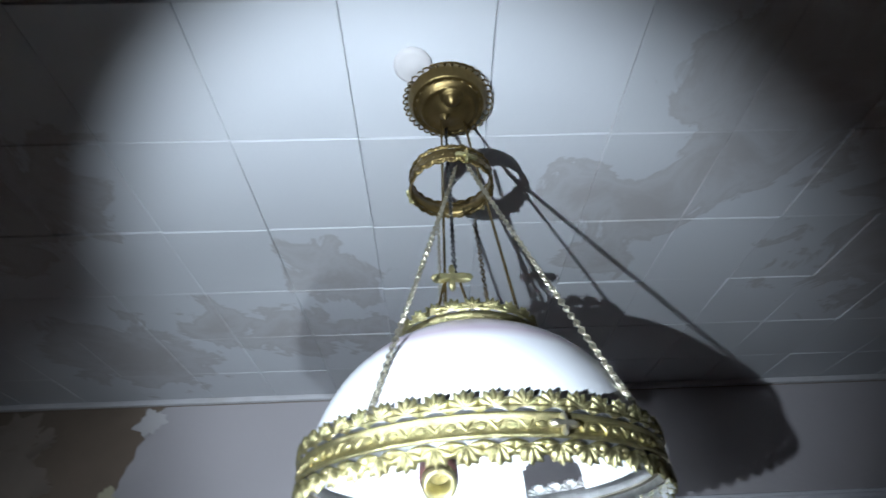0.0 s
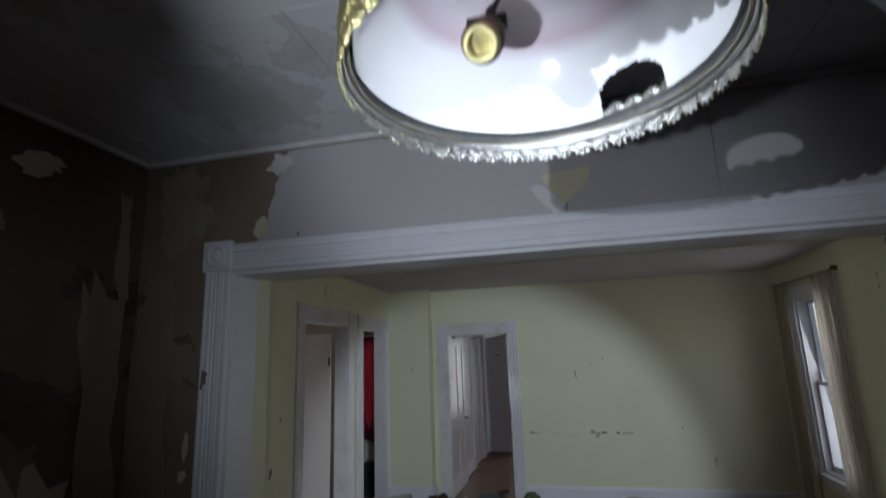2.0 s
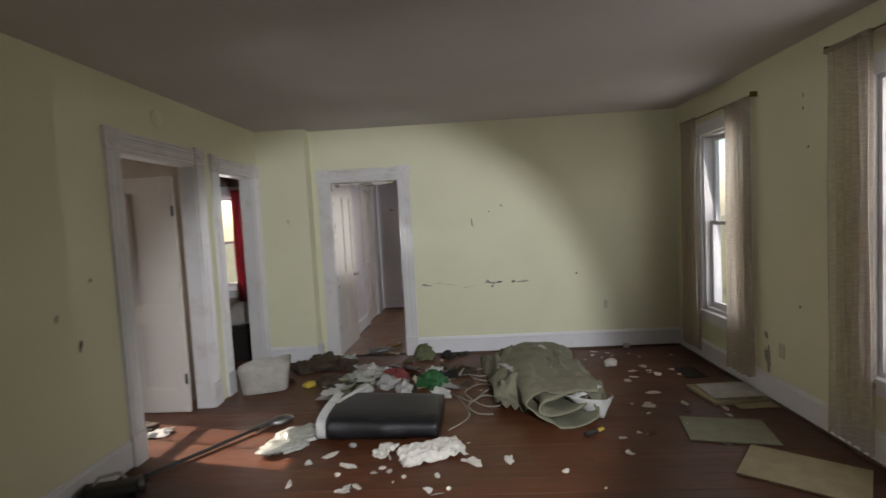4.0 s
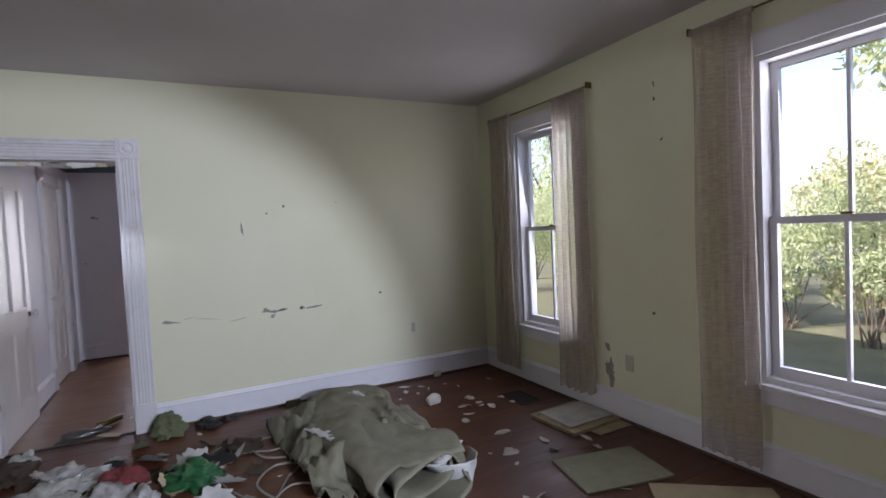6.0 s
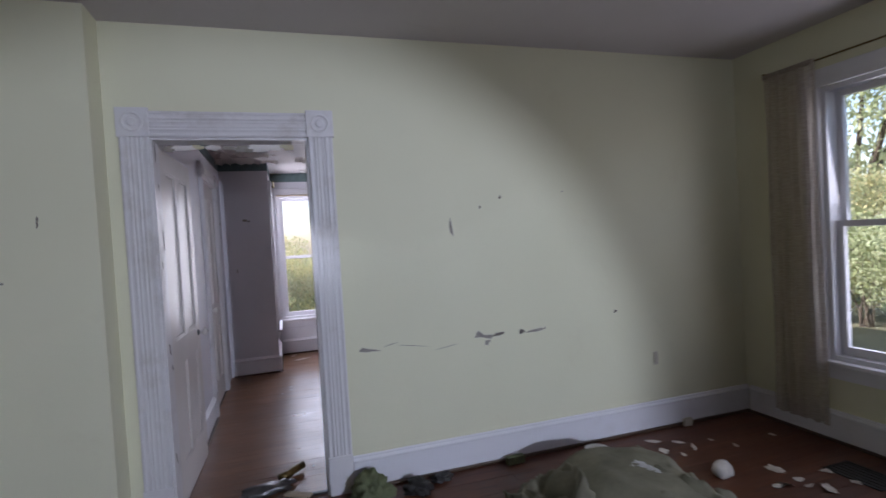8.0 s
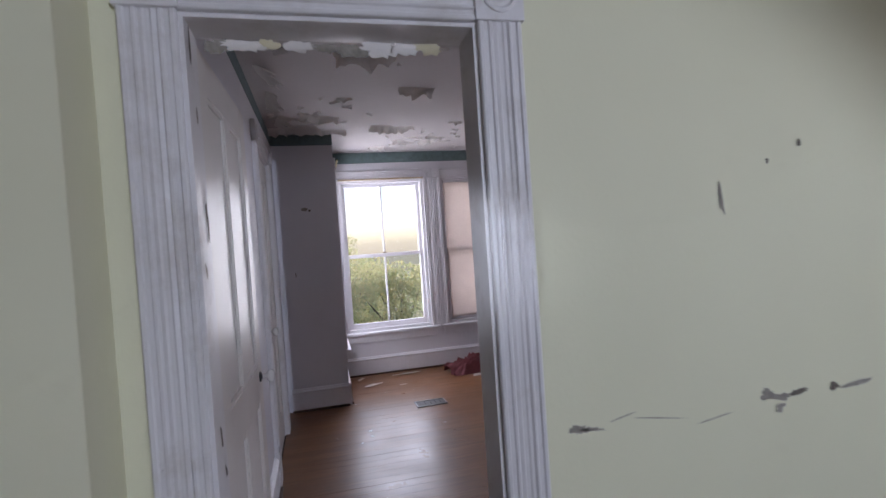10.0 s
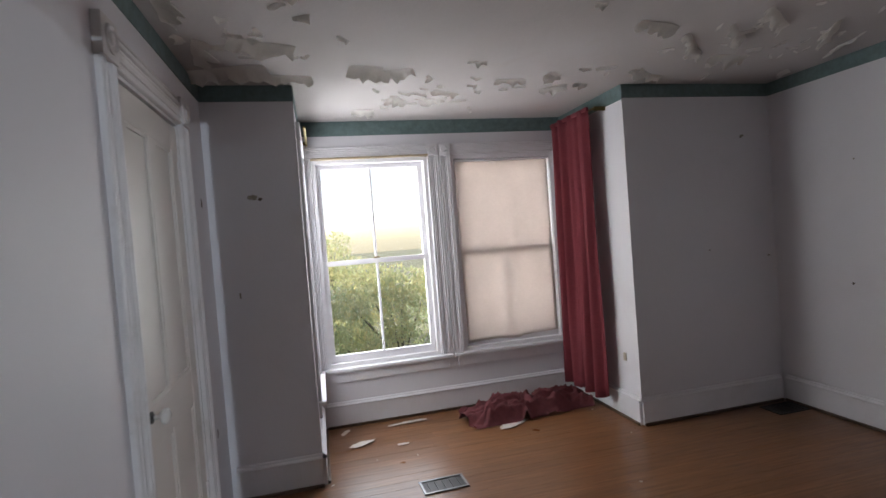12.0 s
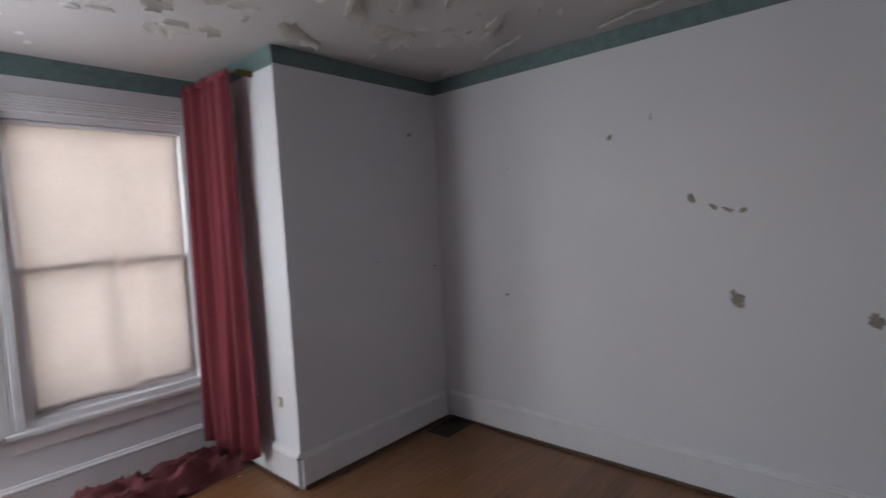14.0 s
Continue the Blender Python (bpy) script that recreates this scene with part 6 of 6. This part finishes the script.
def foliage(rng, boxes, leaf, per):
    """Many small leaves in clumps within boxes (x, y, z, rx, ry, rz)."""
    verts, faces = [], []
    for cx, cy, cz, rx, ry, rz in boxes:
        for _ in range(per):
            while True:
                p = Vector((rng.uniform(-1, 1), rng.uniform(-1, 1), rng.uniform(-1, 1)))
                if p.length < 1:
                    break
            if noise.noise(Vector((p.x * 2.2 + cx, p.y * 2.2 + cy, p.z * 2.2))) < -0.12:
                continue
            o = Vector((cx + p.x * rx, cy + p.y * ry, cz + p.z * rz))
            q = Euler((rng.uniform(0, 6.3), rng.uniform(0, 6.3), rng.uniform(0, 6.3))).to_matrix()
            s = leaf * rng.uniform(0.6, 1.4)
            n = len(verts)
            for c in ((-1, 0, 0), (-0.25, 0.42, 0.12), (1, 0, 0), (-0.25, -0.42, 0.12)):
                verts.append(o + q @ Vector(c) * s)
            faces.append((n, n + 1, n + 2, n + 3))
    me = bpy.data.meshes.new("leaves")
    me.from_pydata(verts, [], faces)
    return me


def shrub(name, label, cat, x, y, high, wide, leaf, per, seed, mat, trunk=0.03, clumps=9):
    rng = random.Random(seed)
    t = thing(name, label, cat, pose(x, y, -0.5))
    spots, stems = [], bmesh.new()
    for k in range(clumps):
        a, r = rng.uniform(0, 6.28), wide * rng.uniform(0.1, 0.9)
        z = high * rng.uniform(0.25, 0.92)
        c = (r * math.cos(a), r * math.sin(a), z)
        spots.append((*c, wide * rng.uniform(0.30, 0.5), wide * rng.uniform(0.30, 0.5), high * rng.uniform(0.13, 0.24)))
        tube([(rng.uniform(-0.1, 0.1), rng.uniform(-0.1, 0.1), 0), (c[0] * 0.4, c[1] * 0.4, z * 0.55), (c[0] * 1.1, c[1] * 1.1, z * 1.08)], [trunk, trunk * 0.6, trunk * 0.2], 6, stems)
    part("stems", stems, MAT["bark"], t)
    me = foliage(rng, spots, leaf, per)
    me.materials.append(MAT[mat])
    ob = new("crown", me)
    ob.parent = t
    return t


for i in range(9):
    shrub("shrub", "pale sunlit shrub outside the living room windows", "shrub", 8.0 + 0.5 * (i % 2), 3.6 + 1.35 * i, 1.9 + 0.25 * (i % 3), 1.05, 0.036, 1000, 130 + i, "leaf_sunlit", 0.015, 10)
# two unseen trees, added to keep the low sun out of the bay
for i, (x, y, h, w) in enumerate(((-9.5, 13.1, 9.0, 2.3), (-12.5, 13.9, 11.0, 2.6))):
    shrub("tree", "leafy green tree, added out of view to shade the bay", "tree", x, y, h, w, 0.13, 1100, 150 + i, "leaf", 0.14, 26)
S1, S2 = "leafy green shrub outside the windows", "yellowing autumn shrub outside the windows"
for i, (x, y, h, w, mt, lb) in enumerate(((9.2, 6.6, 2.9, 1.5, "leaf_autumn", S2), (9.6, 10.2, 2.8, 1.6, "leaf_autumn", S2), (9.4, 13.6, 3.0, 1.7, "leaf_sunlit", S1), (9.0, 3.4, 2.8, 1.5, "leaf_sunlit", S1), (10.5, 17.0, 3.2, 1.8, "leaf_sunlit", S1),
                                        (-1.3, 14.6, 1.75, 1.1, "leaf_sunlit", S1), (0.1, 14.2, 1.6, 1.0, "leaf_gold", S2), (1.4, 14.9, 1.8, 1.1, "leaf_sunlit", S1), (-2.6, 14.4, 1.8, 1.0, "leaf_gold", S2), (-0.6, 16.2, 2.1, 1.3, "leaf_gold", S2), (2.8, 15.0, 2.2, 1.0, "leaf_sunlit", S1))):
    shrub("shrub", lb, "shrub", x, y, h, w, 0.042 if x > 5 else 0.030, 1300, 70 + i, mt, 0.02, 10)
for i, (x, y, h, w) in enumerate(((13.0, 13.5, 7.0, 2.6), (12.5, 6.0, 6.6, 2.3), (14.5, 20.0, 8.0, 3.0))):
    shrub("tree", "leafy green tree beyond the shrubs", "tree", x, y, h, w, 0.09, 700, 90 + i, "leaf_sunlit", 0.12, 14)

# ---- peeling paint on the front room ceiling ----


def ceiling_flakes():
    rng = random.Random(23)
    bm = bmesh.new()

    def curl(x, y, w, h, turn, bend):
        """A jagged flap, hinged along its near edge and rolled down by bend (radians)."""
        m = pose(x, y, CEIL_3 - 0.0015, 0, 0, turn + 180)
        nu, nv = max(4, int(w / 0.022)), 7
        ph, grid = rng.uniform(0, 9), []
        edge = [0.45 + 0.55 * abs(noise.noise(Vector((2.6 * i / nu + ph, 3.0, ph)))) * 1.9 + rng.uniform(-0.16, 0.16) for i in range(nu + 1)]
        for j in range(nv + 1):
            row = []
            for i in range(nu + 1):
                u, reach = i / nu - 0.5, h * edge[i] * (1 - 1.1 * abs(i / nu - 0.5) ** 2.2)
                b = 0.72 * bend * (0.8 + 0.4 * noise.noise(Vector((3 * u + ph, 1.0, 0.0))))
                a = b * (j / nv) ** 1.25
                row.append(bm.verts.new(m @ Vector((u * w * (1 + 0.1 * j / nv) + 0.006 * noise.noise(Vector((j * 0.7, 9 * u, ph))), reach / b * math.sin(a) + 0.012 * noise.noise(Vector((4 * u, ph, 0))), -reach / b * (1 - math.cos(a))))))
            grid.append(row)
        for a, b in zip(grid, grid[1:]):
            for i in range(nu):
                bm.faces.new((a[i], a[i + 1], b[i + 1], b[i]))
    # the larger hanging flaps, then clusters of small ones
    for x, y, w, h, turn, bend in ((-1.40, 9.95, 0.34, 0.16, 100, 1.5), (-1.30, 10.15, 0.40, 0.17, 165, 1.4), (-1.06, 9.80, 0.30, 0.16, 200, 1.3), (-0.98, 10.28, 0.26, 0.11, 185, 1.5), (-1.42, 9.40, 0.40, 0.15, 95, 1.7),
                                   (-1.40, 8.90, 0.34, 0.15, 80, 1.6), (-0.55, 10.12, 0.19, 0.17, 190, 1.5), (-0.40, 10.18, 0.22, 0.15, 160, 1.4), (-0.28, 10.78, 0.15, 0.11, 200, 1.5), (-0.50, 11.05, 0.16, 0.12, 175, 1.7),
                                   (-0.05, 10.78, 0.17, 0.10, 150, 1.6), (0.02, 10.60, 0.20, 0.09, 205, 1.4), (0.38, 10.34, 0.19, 0.08, 170, 1.6), (0.64, 10.28, 0.13, 0.11, 215, 1.6), (0.76, 10.52, 0.18, 0.09, 155, 1.5),
                                   (1.26, 9.74, 0.46, 0.10, 222, 2.0), (1.38, 9.55, 0.30, 0.09, 215, 1.9), (1.64, 9.88, 0.26, 0.14, 180, 1.4), (1.30, 10.22, 0.34, 0.09, 205, 1.9), (1.98, 9.52, 0.40, 0.13, 228, 1.9),
                                   (2.26, 9.66, 0.34, 0.12, 245, 1.7), (2.38, 10.16, 0.13, 0.13, 215, 1.2), (1.44, 9.36, 0.36, 0.12, 212, 1.9), (0.84, 9.48, 0.26, 0.10, 195, 1.6), (0.06, 10.02, 0.11, 0.06, 180, 1.3),
                                   (0.94, 10.44, 0.13, 0.07, 200, 1.5), (0.92, 10.10, 0.12, 0.05, 170, 1.4), (2.34, 8.95, 0.34, 0.12, 255, 1.6), (1.70, 8.70, 0.42, 0.13, 215, 1.7), (1.20, 8.55, 0.30, 0.12, 190, 1.5),
                                   (-0.45, 9.10, 0.24, 0.13, 190, 1.4), (0.15, 8.60, 0.30, 0.14, 200, 1.5), (-0.85, 8.55, 0.30, 0.14, 165, 1.4), (-1.15, 8.15, 0.30, 0.13, 120, 1.6), (-0.5, 7.95, 0.26, 0.12, 185, 1.4), (0.7, 8.9, 0.24, 0.11, 205, 1.5)):
        curl(x, y, w, h, turn, bend)
    for cx, cy, r, n in ((-0.2, 10.7, 0.45, 16), (0.6, 10.35, 0.4, 16), (1.4, 9.7, 0.5, 14), (-1.1, 9.7, 0.5, 20), (2.0, 9.6, 0.45, 14), (0.2, 10.9, 0.5, 8), (-0.9, 8.3, 0.6, 20), (0.8, 8.5, 0.8, 14)):
        for _ in range(n):
            x, y = cx + rng.gauss(0, r * 0.5), cy + rng.gauss(0, r * 0.5)
            if -1.45 < x < 2.45 and 7.5 < y < (11.2 if -0.9 < x < 1.2 else 10.3):
                curl(x, y, rng.uniform(0.03, 0.11), rng.uniform(0.02, 0.06), rng.uniform(130, 260), rng.uniform(0.7, 1.7))
    return bm


peel = solid("peeling_paint", ceiling_flakes(), MAT["flake_thin"], "curled white paint flakes hanging from the ceiling", "peeling paint", "stuff")
sd = peel.modifiers.new("thickness", "SOLIDIFY")
sd.thickness = 0.0012

# ---- fallen plaster bits on the floors ----
bits_rng = random.Random(5)
bit_shapes = []
for k in range(6):
    bm = bmesh.new()
    bmesh.ops.create_icosphere(bm, subdivisions=1, radius=1.0)
    for v in bm.verts:
        v.co = v.co * (1 + bits_rng.uniform(-0.4, 0.35))
        v.co.z = max(0.0, v.co.z * 0.35 + 0.12)
    bit_shapes.append(mesh_of("plaster_bit", bm, MAT["plaster_bit"]))
SPOTS = [(1.43, 7.12, 0.035), (1.57, 7.04, 0.03), (1.78, 6.98, 0.025), (1.78, 6.38, 0.035), (1.58, 6.21, 0.05), (1.61, 5.79, 0.055), (1.76, 5.52, 0.05), (1.62, 6.37, 0.03), (2.0, 6.39, 0.05), (2.02, 6.24, 0.04), (1.85, 6.85, 0.025),
         (-0.54, 4.78, 0.04), (-0.73, 4.66, 0.045), (-0.89, 4.82, 0.05), (-0.78, 4.55, 0.035), (-0.50, 4.62, 0.03), (-1.05, 4.45, 0.04), (-0.62, 4.40, 0.03), (-0.35, 4.50, 0.03)]
for _ in range(44):
    SPOTS.append((bits_rng.uniform(-1.7, 1.5), bits_rng.uniform(4.0, 7.0), bits_rng.uniform(0.008, 0.03)))
for _ in range(16):
    SPOTS.append((bits_rng.uniform(-1.2, 1.2), bits_rng.uniform(7.6, 11.0), bits_rng.uniform(0.006, 0.018)))
for x, y, s in SPOTS:
    ob = new("plaster_bit", bits_rng.choice(bit_shapes))
    ob.matrix_basis = pose(x, y, 0.001, 0, 0, bits_rng.uniform(0, 360)) @ Matrix.Diagonal((s * bits_rng.uniform(0.7, 1.5), s * bits_rng.uniform(0.5, 0.9), s * bits_rng.uniform(0.3, 0.7), 1))
    tagged(ob, "small fallen bit of white plaster on the floor", "plaster", "plaster bits")

# ---- floor boards ----


def boards(parent, material, y0, y1, x0, x1, width, seed, cut=None):
    """Boards along x in rows across y, butted end to end."""
    rng = random.Random(seed)
    meshes = {}
    rows = int(math.ceil((y1 - y0) / width))
    for r in range(rows):
        a, b = y0 + r * width, min(y1, y0 + (r + 1) * width)
        lo, hi = (cut(a) if cut else (x0, x1))
        mid = round(lo + (hi - lo) * rng.uniform(0.25, 0.75), 2)
        for p, q in ((lo, mid), (mid, hi)):
            key = (round(q - p, 2), round(b - a, 3))
            if key not in meshes:
                bm = bmesh.new()
                l, w, g, e = key[0], key[1], 0.0002, 0.0006
                low = [bm.verts.new(v) for v in ((g, g, -0.017), (l - g, g, -0.017), (l - g, w - g, -0.017), (g, w - g, -0.017))]
                sid = [bm.verts.new((v.co.x, v.co.y, -e)) for v in low]
                top = [bm.verts.new(v) for v in ((g + e, g + e, 0), (l - g - e, g + e, 0), (l - g - e, w - g - e, 0), (g + e, w - g - e, 0))]
                for k in range(4):
                    bm.faces.new((low[k], low[(k + 1) % 4], sid[(k + 1) % 4], sid[k]))
                    bm.faces.new((sid[k], sid[(k + 1) % 4], top[(k + 1) % 4], top[k]))
                bm.faces.new(top)
                meshes[key] = mesh_of("floor_board", bm, material)
            ob = new("floor_board", meshes[key])
            ob.parent = parent
            ob.location = (p, a, rng.uniform(-0.0008, 0.0))


boards(FLOOR_LIVING, MAT["floor_red"], 2.67, 7.33, -2.36, 2.44, 0.085, 8)
boards(FLOOR_FRONT, MAT["floor_brown"], 7.33, 11.39, -1.49, 2.50, 0.085, 9, lambda y: (-1.49, 2.49) if y < 10.42 else (-0.96, 1.24))
